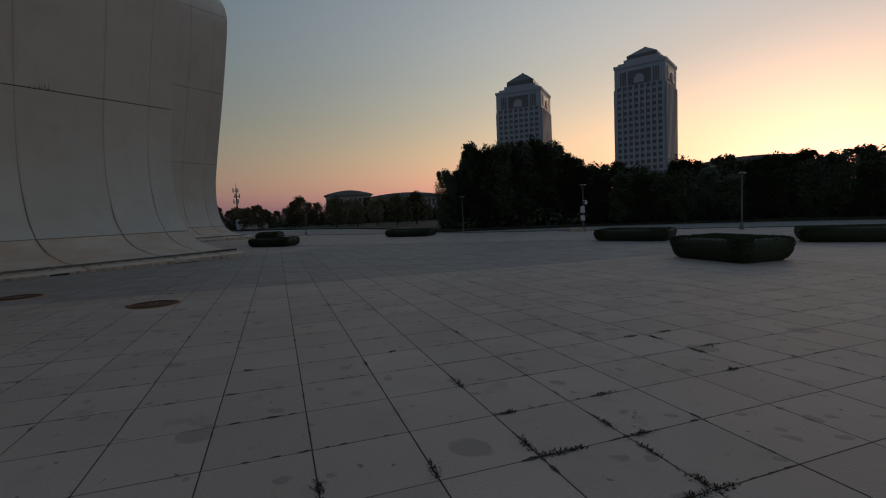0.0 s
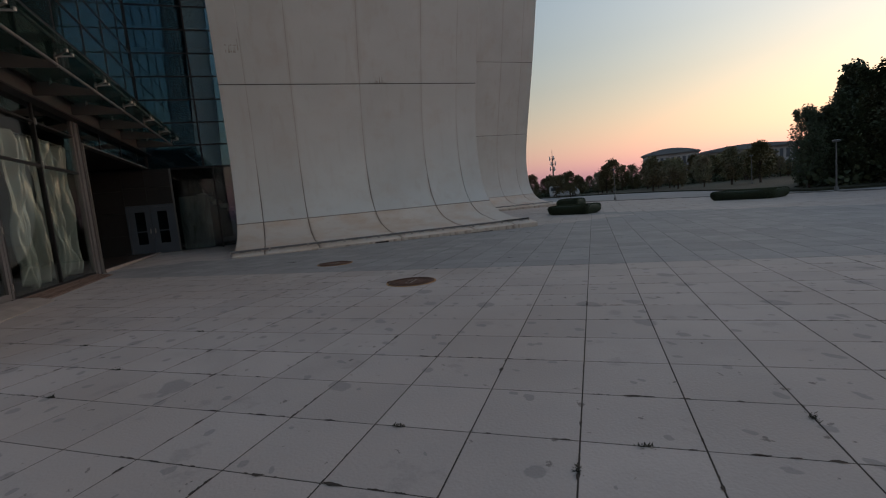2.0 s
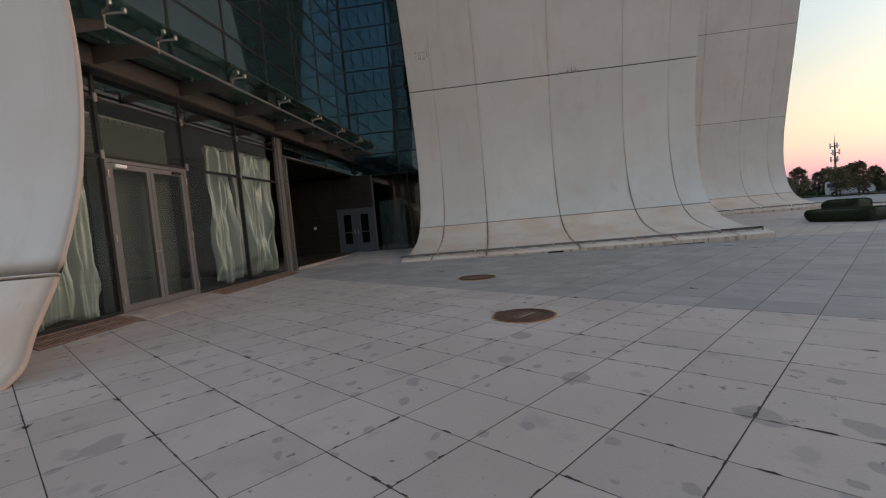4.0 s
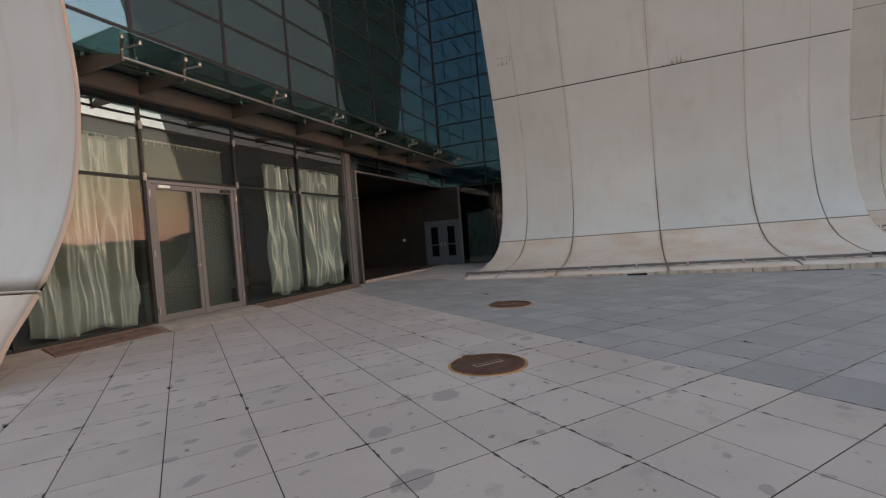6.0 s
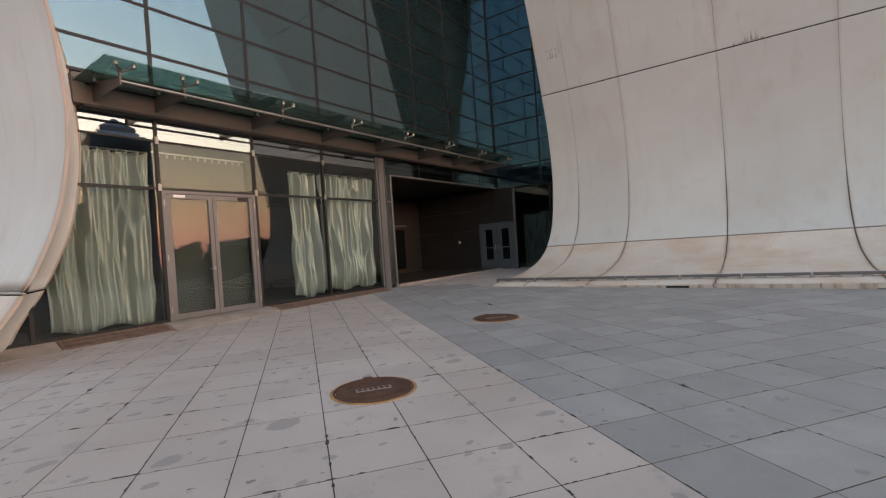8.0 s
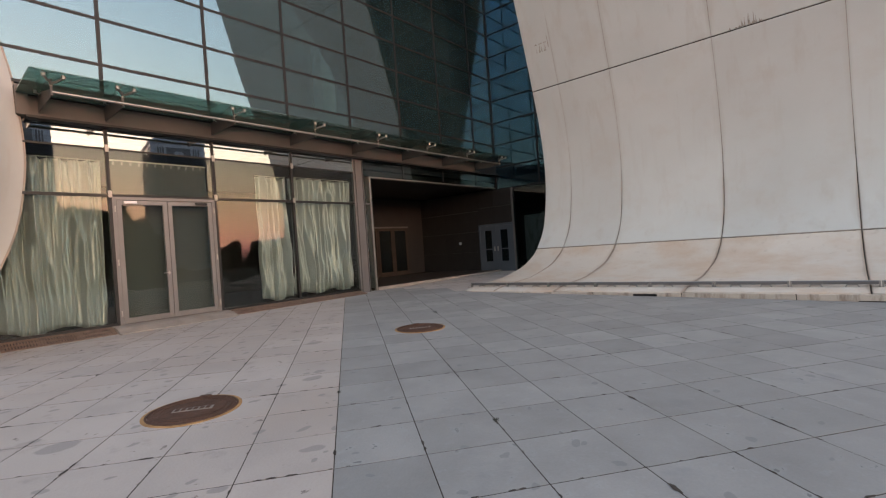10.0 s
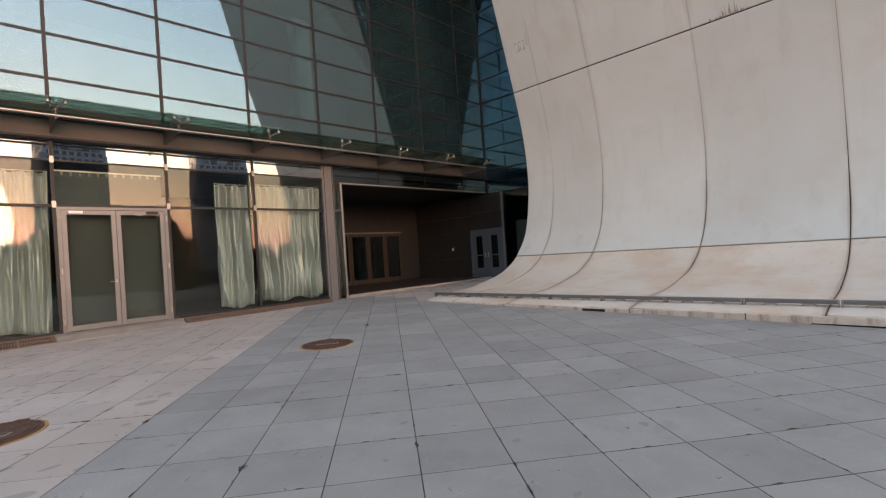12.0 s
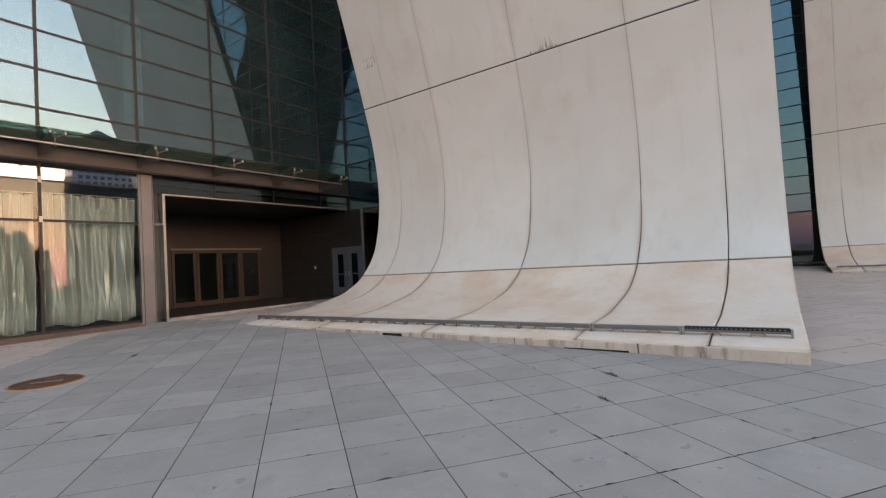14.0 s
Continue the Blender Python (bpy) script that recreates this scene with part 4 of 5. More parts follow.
for x in BRACKETS:
    k = bmesh.new()
    prism(k, [(FY + 0.10, 4.36), (FY + 0.10, 4.72), (-1.36, 4.47), (-1.36, 4.36)], "x", x - 0.008, x + 0.008)
    part("bracket", k, FASCIA, canopy)
    k = bmesh.new()
    tube(k, (x, -1.36, 4.36), (x, -1.36, CZ - 0.02), 0.022, 10)
    part("stud", k, FASCIA, canopy)
    k = bmesh.new()
    for s in (-1, 1):
        tube(k, (x, -1.36, CZ - 0.10), (x + 0.13 * s, -1.14, CZ - 0.05), 0.020, 8)
        tube(k, (x + 0.13 * s, -1.14, CZ - 0.065), (x + 0.13 * s, -1.14, CZ - 0.004), 0.034, 10)
        tube(k, (x, -1.36, CZ - 0.14), (x, -1.36, CZ - 0.06), 0.026, 8)
    part("spider", k, STEEL, canopy, "steel spider fitting")
    k = bmesh.new()
    for s in (-1, 1):
        tube(k, (x + 0.09 * s, -2.15, CZ - 0.06), (x + 0.09 * s, -2.15, CZ - 0.012), 0.026, 10)
        tube(k, (x, -2.2, CZ - 0.06), (x + 0.09 * s, -2.15, CZ - 0.05), 0.012, 8)
    part("rear_fitting", k, STEEL, canopy)
rod = bmesh.new()
tube(rod, (-8.75, -1.36, 4.42), (-22.2, -1.36, 4.42), 0.026, 12)
part("tube", rod, STEEL, canopy, "slim steel tube along the front")
edges = [-8.42, -9.78, -11.86, -13.92, -16.0, -18.08, -20.15, -22.45]
for a, b2 in zip(edges, edges[1:]):
    g = bmesh.new()
    prism(g, [(-2.46, CZ - 0.01), (-1.02, CZ), (-1.02, CZ + 0.016), (-2.46, CZ + 0.006)], "x", b2 + 0.006, a - 0.006)
    part("glass_sheet", g, GLASS_CANOPY, canopy)
    part("gutter", box(b2 + 0.006, a - 0.006, -2.50, -2.42, CZ - 0.02, CZ + 0.05), CAP, canopy)

# ---- drains, covers and light bars ----
def drain(x, w, y):
    """A slotted grate that leans from the paving up to the sill."""
    lo, hi = ground_z(x, y + 0.17) + 0.006, GZ + 0.005
    d = thing("drain_grate", (x, y, lo), "brown slotted drain grate leaning against the sill of the glazing", "drain grate", "drain grates along the glazing")
    m = Matrix.Translation((x, y, (lo + hi) / 2)) @ pose(0, 0, 0, -math.degrees(math.atan2(hi - lo, 0.34)), 0, 0)
    h = 0.178
    def add(name, dims, mat):
        b = box(*dims)
        b.transform(m)
        part(name, b, mat, d)
    b = bmesh.new()
    for dims in ((-w / 2, -w / 2 + 0.03, -h, h), (w / 2 - 0.03, w / 2, -h, h), (-w / 2 + 0.03, w / 2 - 0.03, -h, -h + 0.035), (-w / 2 + 0.03, w / 2 - 0.03, h - 0.035, h), (-w / 2 + 0.03, w / 2 - 0.03, -0.016, 0.016)):
        bx(b, *dims, -0.02, 0.012)
    b.transform(m)
    part("rim", b, GRATE, d)
    # No hollow below: a black block gives the dark between the bars.
    add("pit", (-w / 2 + 0.02, w / 2 - 0.02, -h + 0.02, h - 0.02, -0.06, -0.015), BLACK)
    nb = int(w / 0.044)
    for i in range(nb):
        xx = -w / 2 + 0.03 + (w - 0.06) * (i + 0.5) / nb
        add("bar", (xx - 0.011, xx + 0.011, -h + 0.03, h - 0.03, -0.014, 0.009), GRATE)


for i in range(3):
    drain(-8.26 - i * 0.56, 0.55, -2.40)
for i in range(7):
    drain(-12.32 - i * 0.56, 0.55, -2.40)
sill = bmesh.new()
bx(sill, -16.06, -11.98, FY - 0.02, -2.575, -0.1, GZ + 0.004)
bx(sill, -9.66, -6.6, FY - 0.02, -2.575, -0.1, GZ + 0.004)
bmesh.ops.bevel(sill, geom=sill.edges[:], offset=0.01, segments=1, affect="EDGES")
tagged(part("trim", sill, APRON), "low concrete sill under the glazing", "sill", kind="structure")
slope = bmesh.new()
prism(slope, [(-2.20, ground_z(-7.4, -2.2) + 0.004), (-2.57, 0.20), (-2.57, -0.1), (-2.20, -0.1)], "x", -7.97, -6.4)
tagged(part("trim", slope, APRON), "sloped concrete apron beside the wing wall", "apron", kind="structure")


def manhole(x, y, turn):
    z = ground_z(x, y)
    m = thing("manhole_cover", (x, y, z), "rusty round iron manhole cover with a worn centre plate", "manhole cover", "manhole covers")
    tilt = Matrix.Translation((x, y, z)) @ pose(0, 0, 0, -0.77, 0.4, 0) @ pose(0, 0, 0, 0, 0, turn)
    def disc(r0, r1, z0, z1, n=48):
        b = bmesh.new()
        ring = []
        for r, h in ((r0, z0), (r0, z1), (r1, z1 + 0.001), (r1, z0)):
            ring.append([b.verts.new((r * math.cos(i * math.tau / n), r * math.sin(i * math.tau / n), h)) for i in range(n)])
        for k in range(3):
            for i in range(n):
                j = (i + 1) % n
                b.faces.new((ring[k][i], ring[k][j], ring[k + 1][j], ring[k + 1][i]))
        if r1 < 0.02:
            bmesh.ops.contextual_create(b, geom=ring[2])
        b.transform(tilt)
        return b
    part("stain_ring", disc(0.415, 0.38, -0.02, 0.006), RUSTRING, m, "orange rust stain round the rim")
    part("frame_ring", disc(0.385, 0.365, -0.02, 0.012), RUST, m)
    part("lid", disc(0.360, 0.005, -0.02, 0.010), RUST, m)
    for k in range(2):
        part("raised_ring", disc(0.33 - k * 0.05, 0.322 - k * 0.05, 0.0, 0.014), RUST, m)
    b = bmesh.new()
    bx(b, -0.17, 0.17, -0.045, 0.045, 0.008, 0.015)
    b.transform(tilt)
    plate = part("plate", b, PLATE, m, "worn pale maker's plate")
    for k in range(6):
        b = bmesh.new()
        bx(b, -0.15 + k * 0.052, -0.115 + k * 0.052, -0.028, 0.028, 0.015, 0.018)
        b.transform(tilt)
        part("raised_mark", b, RUST, plate)
    b = bmesh.new()
    bx(b, -0.05, 0.05, 0.36, 0.42, -0.01, 0.016)
    b.transform(tilt)
    part("hinge", b, RUST, m)


manhole(-8.66, 4.02, 143)
manhole(-12.49, 3.24, 143)


def light_bar(x, z, y0, y1, lit):
    d = thing("light_bar", (x, (y0 + y1) / 2, z), "grey linear floodlight on small feet along the concrete foot" if not lit else "linear floodlight with its dark dotted lens turned up", "floodlight", "floodlights along the wing wall")
    b = bmesh.new()
    prism(b, [(x - 0.045, z + 0.055), (x - 0.035, z + 0.105), (x + 0.03, z + 0.115), (x + 0.045, z + 0.10), (x + 0.04, z + 0.055)], "y", y0 + 0.015, y1 - 0.015)
    part("housing", b, FRAME, d)
    if lit:
        part("lens", box(x - 0.03, x + 0.052, y0 + 0.035, y1 - 0.035, z + 0.088, z + 0.126, 0.004), CAP, d)
    else:
        part("lens", box(x - 0.03, x + 0.025, y0 + 0.03, y1 - 0.03, z + 0.112, z + 0.119), STEEL, d)
    for yy in (y0 + 0.02, y1 - 0.02):
        part("end_clip", box(x - 0.02, x + 0.055, yy - 0.012, yy + 0.012, z - 0.02, z + 0.12, 0.004), STEEL, d)
    for f in (0.3, 0.7):
        yy = y0 + (y1 - y0) * f
        b = bmesh.new()
        prism(b, [(yy - 0.12, z - 0.02), (yy - 0.07, z + 0.055), (yy + 0.07, z + 0.055), (yy + 0.12, z - 0.02), (yy + 0.10, z - 0.02), (yy + 0.06, z + 0.04), (yy - 0.06, z + 0.04), (yy - 0.10, z - 0.02)], "x", x - 0.01, x + 0.03)
        part("foot", b, STEEL, d)
    if lit:
        lens = d.children[1]
        for k in range(int((y1 - y0 - 0.1) / 0.05)):
            part("lamp_dot", box(x + 0.05, x + 0.056, y0 + 0.055 + k * 0.05, y0 + 0.079 + k * 0.05, z + 0.099, z + 0.112), FRAME, lens)


ends = [0.66 + 1.205 * i for i in range(10)]
for i in range(9):
    light_bar(-17.42, 0.185, ends[i] - 0.1, ends[i + 1] - 0.1, i == 8)
for i in range(6):
    light_bar(-35.1, 0.215, 13.3 + i * 1.8, 15.0 + i * 1.8, False)

# ---- hedges ----
def hedge(x, y, a, b2, h, turn, label):
    """A clipped block, narrower at its base, with rounded corners and a skin of small leaves."""
    z = ground_z(x, y)
    t = thing("hedge", (x, y, z), label, "hedge", "clipped hedges on the square")
    r = random.Random(int(x * 10) + int(h * 100))
    m = Matrix.Translation((x, y, z)) @ pose(0, 0, 0, 0, 0, turn)
    n = 72
    levels = [(-0.02, 0.16), (0.10 * h, 0.10), (0.35 * h, 0.03), (0.7 * h, 0.0), (0.88 * h, 0.02), (0.96 * h, 0.07), (h, 0.17)]

    def rim(k, inset):
        """Point k of n on the rounded outline, drawn in by inset."""
        d = math.tau * k / n
        c, s2 = math.cos(d), math.sin(d)
        e = 0.22
        return math.copysign(abs(c) ** e, c) * (a / 2 - inset), math.copysign(abs(s2) ** e, s2) * (b2 / 2 - inset)

    def at(k, lev):
        zz, inset = levels[lev]
        px, py = rim(k, inset)
        f = 0.03 * noise.noise(Vector((px * 2.4 + x, py * 2.4 + y, zz * 4)))
        return Vector((px * (1 + f / (a / 2)), py * (1 + f / (b2 / 2)), zz + f * 0.8))

    core = bmesh.new()
    rings = [[core.verts.new(at(k, lev)) for k in range(n)] for lev in range(len(levels))]
    for lo, hi in zip(rings, rings[1:]):
        for k in range(n):
            core.faces.new((lo[k], lo[(k + 1) % n], hi[(k + 1) % n], hi[k]))
    core.faces.new(rings[-1])
    core.transform(m)
    part("core", core, HEDGE, t, smooth=True)
    vs, fs = [], []
    side_area, top_area = 2 * (a + b2) * h, a * b2
    for _ in range(int((side_area + top_area) * 950)):
        if r.random() < top_area / (side_area + top_area):
            p = Vector((r.uniform(-1, 1) * (a / 2 - 0.15), r.uniform(-1, 1) * (b2 / 2 - 0.15), h + r.uniform(-0.02, 0.012)))
            nrm = Vector((0, 0, 1))
        else:
            k, lev = r.randrange(n), r.randrange(1, len(levels) - 1)
            p0, p1, q0 = at(k, lev), at((k + 1) % n, lev), at(k, lev + 1)
            p = p0 + (p1 - p0) * r.random() + (q0 - p0) * r.random()
            nrm = (p1 - p0).cross(q0 - p0).normalized()
        d = (nrm + Vector((r.uniform(-1, 1), r.uniform(-1, 1), r.uniform(-0.6, 1)))).normalized()
        e = d.orthogonal().normalized() * r.uniform(0.008, 0.016)
        i = len(vs)
        q = p + d * r.uniform(0.015, 0.04)
        p = p - nrm * 0.008
        vs += [p - e, p + e, q + e * 0.4, q - e * 0.4]
        fs.append((i, i + 1, i + 2, i + 3))
    me = bpy.data.meshes.new("leaves")
    me.from_pydata([m @ v for v in vs], [], fs)
    me.materials.append(HEDGE)
    ob = new("leaves", me)
    ob.parent, ob.matrix_parent_inverse = t, world_of(t).inverted()
    return t


hedge(-0.35, 13.92, 2.35, 1.65, 0.56, -41, "dark green low clipped hedge block with rounded corners")
hedge(-3.9, 20.9, 3.0, 1.6, 0.46, -10, "dark green low clipped hedge on the pale paving")
hedge(4.6, 20.0, 6.2, 1.7, 0.46, 2, "long dark green low clipped hedge")
hedge(-22.15, 16.9, 2.4, 1.6, 0.46, 22, "low clipped hedge in front of a taller one")
hedge(-24.1, 18.1, 1.4, 1.0, 0.74, 22, "taller clipped hedge behind a low one")
hedge(-19.3, 25.9, 3.2, 2.0, 0.46, 12, "far dark green clipped hedge")


# ---- trees ----
def tree_mesh(seed, height, spread, stem, leaves, leaf_size, slim):
    """Trunk and limbs, and a crown of clumps of small leaves with gaps; two bmesh parts as mesh data."""
    r = random.Random(seed)
    b = bmesh.new()
    tube(b, (0, 0, -0.1), (0.05, 0.03, stem), 0.14, 8, 0.10)
    tube(b, (0.05, 0.03, stem), (0.0, 0.1, height * 0.72), 0.10, 7, 0.03)
    clumps = []
    for i in range(26):
        z = stem * 0.75 + (height - stem * 0.75) * ((i + 0.5) / 26)
        f = (z - stem * 0.75) / (height - stem * 0.75)
        w = spread * (math.sin(math.pi * min(1, 0.22 + 0.78 * f) ** (0.8 if slim else 1.0)) ** 0.7) * r.uniform(0.55, 1.0)
        a = i * 2.4 + r.uniform(-0.4, 0.4)
        c = Vector((w * 0.62 * math.cos(a), w * 0.62 * math.sin(a), z))
        clumps.append((c, spread * r.uniform(0.26, 0.42)))
        if i < 17:
            tube(b, (0, 0.05, max(stem * 0.7, z - 0.9)), c, 0.045, 5, 0.012)
    for i in range(7):
        clumps.append((Vector((r.uniform(-0.4, 0.4) * spread, r.uniform(-0.4, 0.4) * spread, height * r.uniform(0.9, 1.02))), spread * r.uniform(0.10, 0.18)))
    trunk = bpy.data.meshes.new("trunk")
    b.to_mesh(trunk)
    b.free()
    trunk.materials.append(BARK)
    vs, fs = [], []
    for _ in range(leaves):
        c, k = r.choice(clumps)
        d = Vector((r.gauss(0, 1), r.gauss(0, 1), r.gauss(0, 1))).normalized()
        p = c + Vector((d.x, d.y, d.z * (1.5 if slim else 0.85))) * k * r.random() ** 0.4
        e = Vector((r.gauss(0, 1), r.gauss(0, 1), r.gauss(0, 0.6))).normalized() * leaf_size * r.uniform(0.6, 1.2)
        s = e.orthogonal().normalized() * leaf_size * r.uniform(0.3, 0.5)
        i = len(vs)
        vs += [p, p + e * 0.5 + s, p + e, p + e * 0.5 - s]
        fs.append((i, i + 1, i + 2, i + 3))
    crown = bpy.data.meshes.new("crown")
    crown.from_pydata(vs, [], fs)
    return trunk, crown


def tree(at, meshes, mat, label, group):
    t = thing("tree", at, label, "tree", group)
    for name, me in zip(("trunk", "crown"), meshes):
        ob = new(name, me)
        ob.parent = t
        if name == "crown" and not me.materials:
            me.materials.append(mat)
    return t


def polar(az, d, z=None):
    x, y = d * math.sin(radians(az)), d * math.cos(radians(az))
    return x, y, ground_z(max(-45, min(x, 20)), max(-4, min(y, 60))) - 0.03 if z is None else z


r = random.Random(21)
tall = [tree((0, 0, -500), tree_mesh(s, 7.0, 2.1, 1.5, 9000, 0.19, True), LEAF, "dark green dense tree in a grove at the square's edge", "grove at the edge of the square") for s in (1, 2, 3)]
wide = [tree((0, 0, -500), tree_mesh(s, 5.6, 2.3, 1.2, 6500, 0.19, False), LEAF, "dark leafy broad tree at the edge of the square", "row of trees at the edge of the square") for s in (4, 5, 6)]
small = [tree((0, 0, -500), tree_mesh(s, 4.6, 1.9, 1.3, 3600, 0.22, False), LEAFB, "small yellowing street tree in the distance", "distant street trees") for s in (7, 8, 9)]


def plant(src, az, d, k):
    ob = copy_thing(r.choice(src), Matrix.Translation(polar(az, d)) @ pose(0, 0, 0, 0, 0, r.uniform(0, 360)))
    ob.scale = (k, k, k * r.uniform(0.95, 1.06))


for i in range(11):
    az = -32.2 + i * 1.62
    edge = min(1.0, 0.70 + 0.14 * min(i, 10 - i))
    plant(tall, az, 41 + r.uniform(-1.5, 1.5), edge * r.uniform(0.84, 0.97))
    plant(tall, az + 0.8, 46 + r.uniform(-1.5, 1.5), edge * r.uniform(0.9, 1.02))
for i in range(26):
    az = -14.5 + i * 2.15
    plant(wide, az, 42 + r.uniform(-2, 2), r.uniform(0.68, 0.84))
    plant(wide, az + 1.0, 50 + r.uniform(-2, 2), r.uniform(0.72, 0.88))
    plant(wide, az + 0.5, 38 + r.uniform(-1, 1), r.uniform(0.55, 0.7))
for i in range(64):
    az = -64 + i * 0.52
    plant(small, az + r.uniform(-0.3, 0.3), r.uniform(76, 104), r.uniform(0.5, 1.05))
for i in range(5):
    plant(small, -45.5 + i * 2.4, r.uniform(60, 68), r.uniform(0.7, 1.05))
for src in (*tall, *wide, *small):
    for o in (*src.children, src):
        bpy.data.objects.remove(o)

# planted ground under the trees
bm = bmesh.new()
ring = []
for i in range(54):
    az = -66 + i * 2.0
    d0 = 36.5 if az > -33 else 36.5 + (-33 - az) * 2.2
    ring.append([bm.verts.new((*polar(az, d)[:2], polar(az, d)[2] + hgt)) for d, hgt in ((d0, 0.0), (d0, 0.12), (d0 + 0.2, 0.12), (d0 + 8, 0.1), (160, 0.1))])
for a, b2 in zip(ring, ring[1:]):
    for k in range(4):
        bm.faces.new((a[k], a[k + 1], b2[k + 1], b2[k]))
tagged(part("lawn", bm, GRASS), "dark rough lawn and soil under the trees", "lawn", kind="structure")

# low shrubs that close the view under the trees
bm = bmesh.new()
rs = random.Random(5)
vs, fs = [], []
for _ in range(34000):
    az = rs.uniform(-64, 42)
    d = rs.uniform(39, 54) if az > -33 else rs.uniform(96, 110)
    x, y, z = polar(az, d)
    h = 1.5 * rs.random() ** 0.8 * (0.75 + 0.35 * math.sin(az * 1.3) * math.sin(az * 0.37))
    p = Vector((x, y, z + h))
    e = Vector((rs.gauss(0, 1), rs.gauss(0, 1), rs.gauss(0, 0.7))).normalized() * 0.34
    s = e.orthogonal().normalized() * 0.16
    i = len(vs)
    vs += [p, p + e * 0.5 + s, p + e, p + e * 0.5 - s]
    fs.append((i, i + 1, i + 2, i + 3))
bm.free()
me = bpy.data.meshes.new("undergrowth")
me.from_pydata(vs, [], fs)
me.materials.append(LEAF)
tagged(new("undergrowth", me), "dark undergrowth and shrubs below the trees", "shrubs", kind="stuff")


# ---- towers and far buildings ----
def tower(az0, az1, d, el_eave, el_top, label):
    """An office tower with a recessed window grid, stepped shoulders and a glazed hipped crown."""
    az = (az0 + az1) / 2
    cx, cy, _ = polar(az, d)
    w = 2 * d * math.tan(radians((az1 - az0) / 2)) / 1.16
    h, top = 1.4 + d * math.tan(radians(el_eave)), 1.4 + d * math.tan(radians(el_top))
    t = thing("office_tower", (cx, cy, -0.2), label, "tower", "pair of office towers")
    m = Matrix.Translation((cx, cy, 0)) @ pose(0, 0, 0, 0, 0, -az - 14)
    def add(name, b, mat, parent=t, lab=""):
        b.transform(m)
        return part(name, b, mat, parent, lab)
    body = add("body", box(-w / 2, w / 2, -w / 2, w / 2, -0.5, h), TOWERWALL)
    e = w * 0.5
    add("shoulder", box(-e * 0.88, e * 0.88, -e * 0.88, e * 0.88, h, h + w * 0.065), TOWERWALL)
    add("shoulder", box(-e * 0.70, e * 0.70, -e * 0.70, e * 0.70, h + w * 0.065, h + w * 0.15), TOWERWALL)
    b = bmesh.new()
    k, z0 = e * 0.60, h + w * 0.15
    z1 = z0 + (top - z0) * 0.30
    base = [b.verts.new((sx * k, sy * k, z0)) for sx, sy in ((-1, -1), (1, -1), (1, 1), (-1, 1))]
    mid = [b.verts.new((sx * k, sy * k, z1)) for sx, sy in ((-1, -1), (1, -1), (1, 1), (-1, 1))]
    tip = b.verts.new((0, 0, top))
    for i in range(4):
        j = (i + 1) % 4
        b.faces.new((base[i], base[j], mid[j], mid[i]))
        b.faces.new((mid[i], mid[j], tip))
    add("crown", b, TOWERGLASS, t, "dark glazed hipped crown")
    rows, storey = 19, h / 23.0
    wm = bpy.data.meshes.new("window")
    b = box(-0.036 * w, 0.036 * w, -0.12, 0.1, -storey * 0.27, storey * 0.27)
    b.to_mesh(wm)
    b.free()
    wm.materials.append(TOWERGLASS)
    for face in range(4):
        turn = pose(0, 0, 0, 0, 0, 90 * face)
        if face in (0, 1):
            for c in range(8):
                for rr in range(rows):
                    piece("window", wm, body, m @ turn @ Matrix.Translation(((-0.40 + 0.80 * c / 7) * w, -w / 2, h * 0.045 + storey * (rr + 0.27))))
        for c in range(9):
            x = (-0.40 + 0.80 * (c - 0.5) / 7) * w
            b = bmesh.new()
            bx(b, x - 0.02 * w, x + 0.02 * w, -w / 2 - 0.45, -w / 2, 0, h * 0.84)
            b.transform(turn)
            add("pier", b, TOWERWALL, body)
        b = bmesh.new()
        bx(b, -0.22 * w, 0.22 * w, -w / 2 - 0.2, -w / 2 + 0.1, h * 0.86, h * 0.955)
        b.transform(turn)
        panel = add("crown_window", b, TOWERGLASS, body)
        for s in (-1, 1):
            for q in range(3):
                b = bmesh.new()
                bx(b, s * (0.28 + 0.045 * q) * w - 0.012 * w, s * (0.28 + 0.045 * q) * w + 0.012 * w, -w / 2 - 0.2, -w / 2 + 0.1, h * 0.86, h * 0.955)
                b.transform(turn)
                add("slot_window", b, TOWERGLASS, body)
        b = bmesh.new()
        prism(b, [(-0.1 * w, h * 0.865), (0.1 * w, h * 0.865), (0.1 * w, h * 0.90), (0.05 * w, h * 0.925), (-0.05 * w, h * 0.925), (-0.1 * w, h * 0.90)], "y", -w / 2 - 0.5, -w / 2 - 0.15)
        b.transform(turn)
        add("arch", b, TOWERWALL, body)
        b = bmesh.new()
        bx(b, -w * 0.51, w * 0.51, -w * 0.515, -w * 0.49, h * 0.985, h * 1.005)
        b.transform(turn)
        add("cornice", b, TOWERWALL, body)
    return t


tower(-25.5, -19.5, 235, 13.1, 15.5, "grey office tower with a hipped glass crown, backlit by dusk")
tower(-12.15, -6.2, 205, 14.4, 16.5, "nearer grey office tower with stepped shoulders and glass crown")


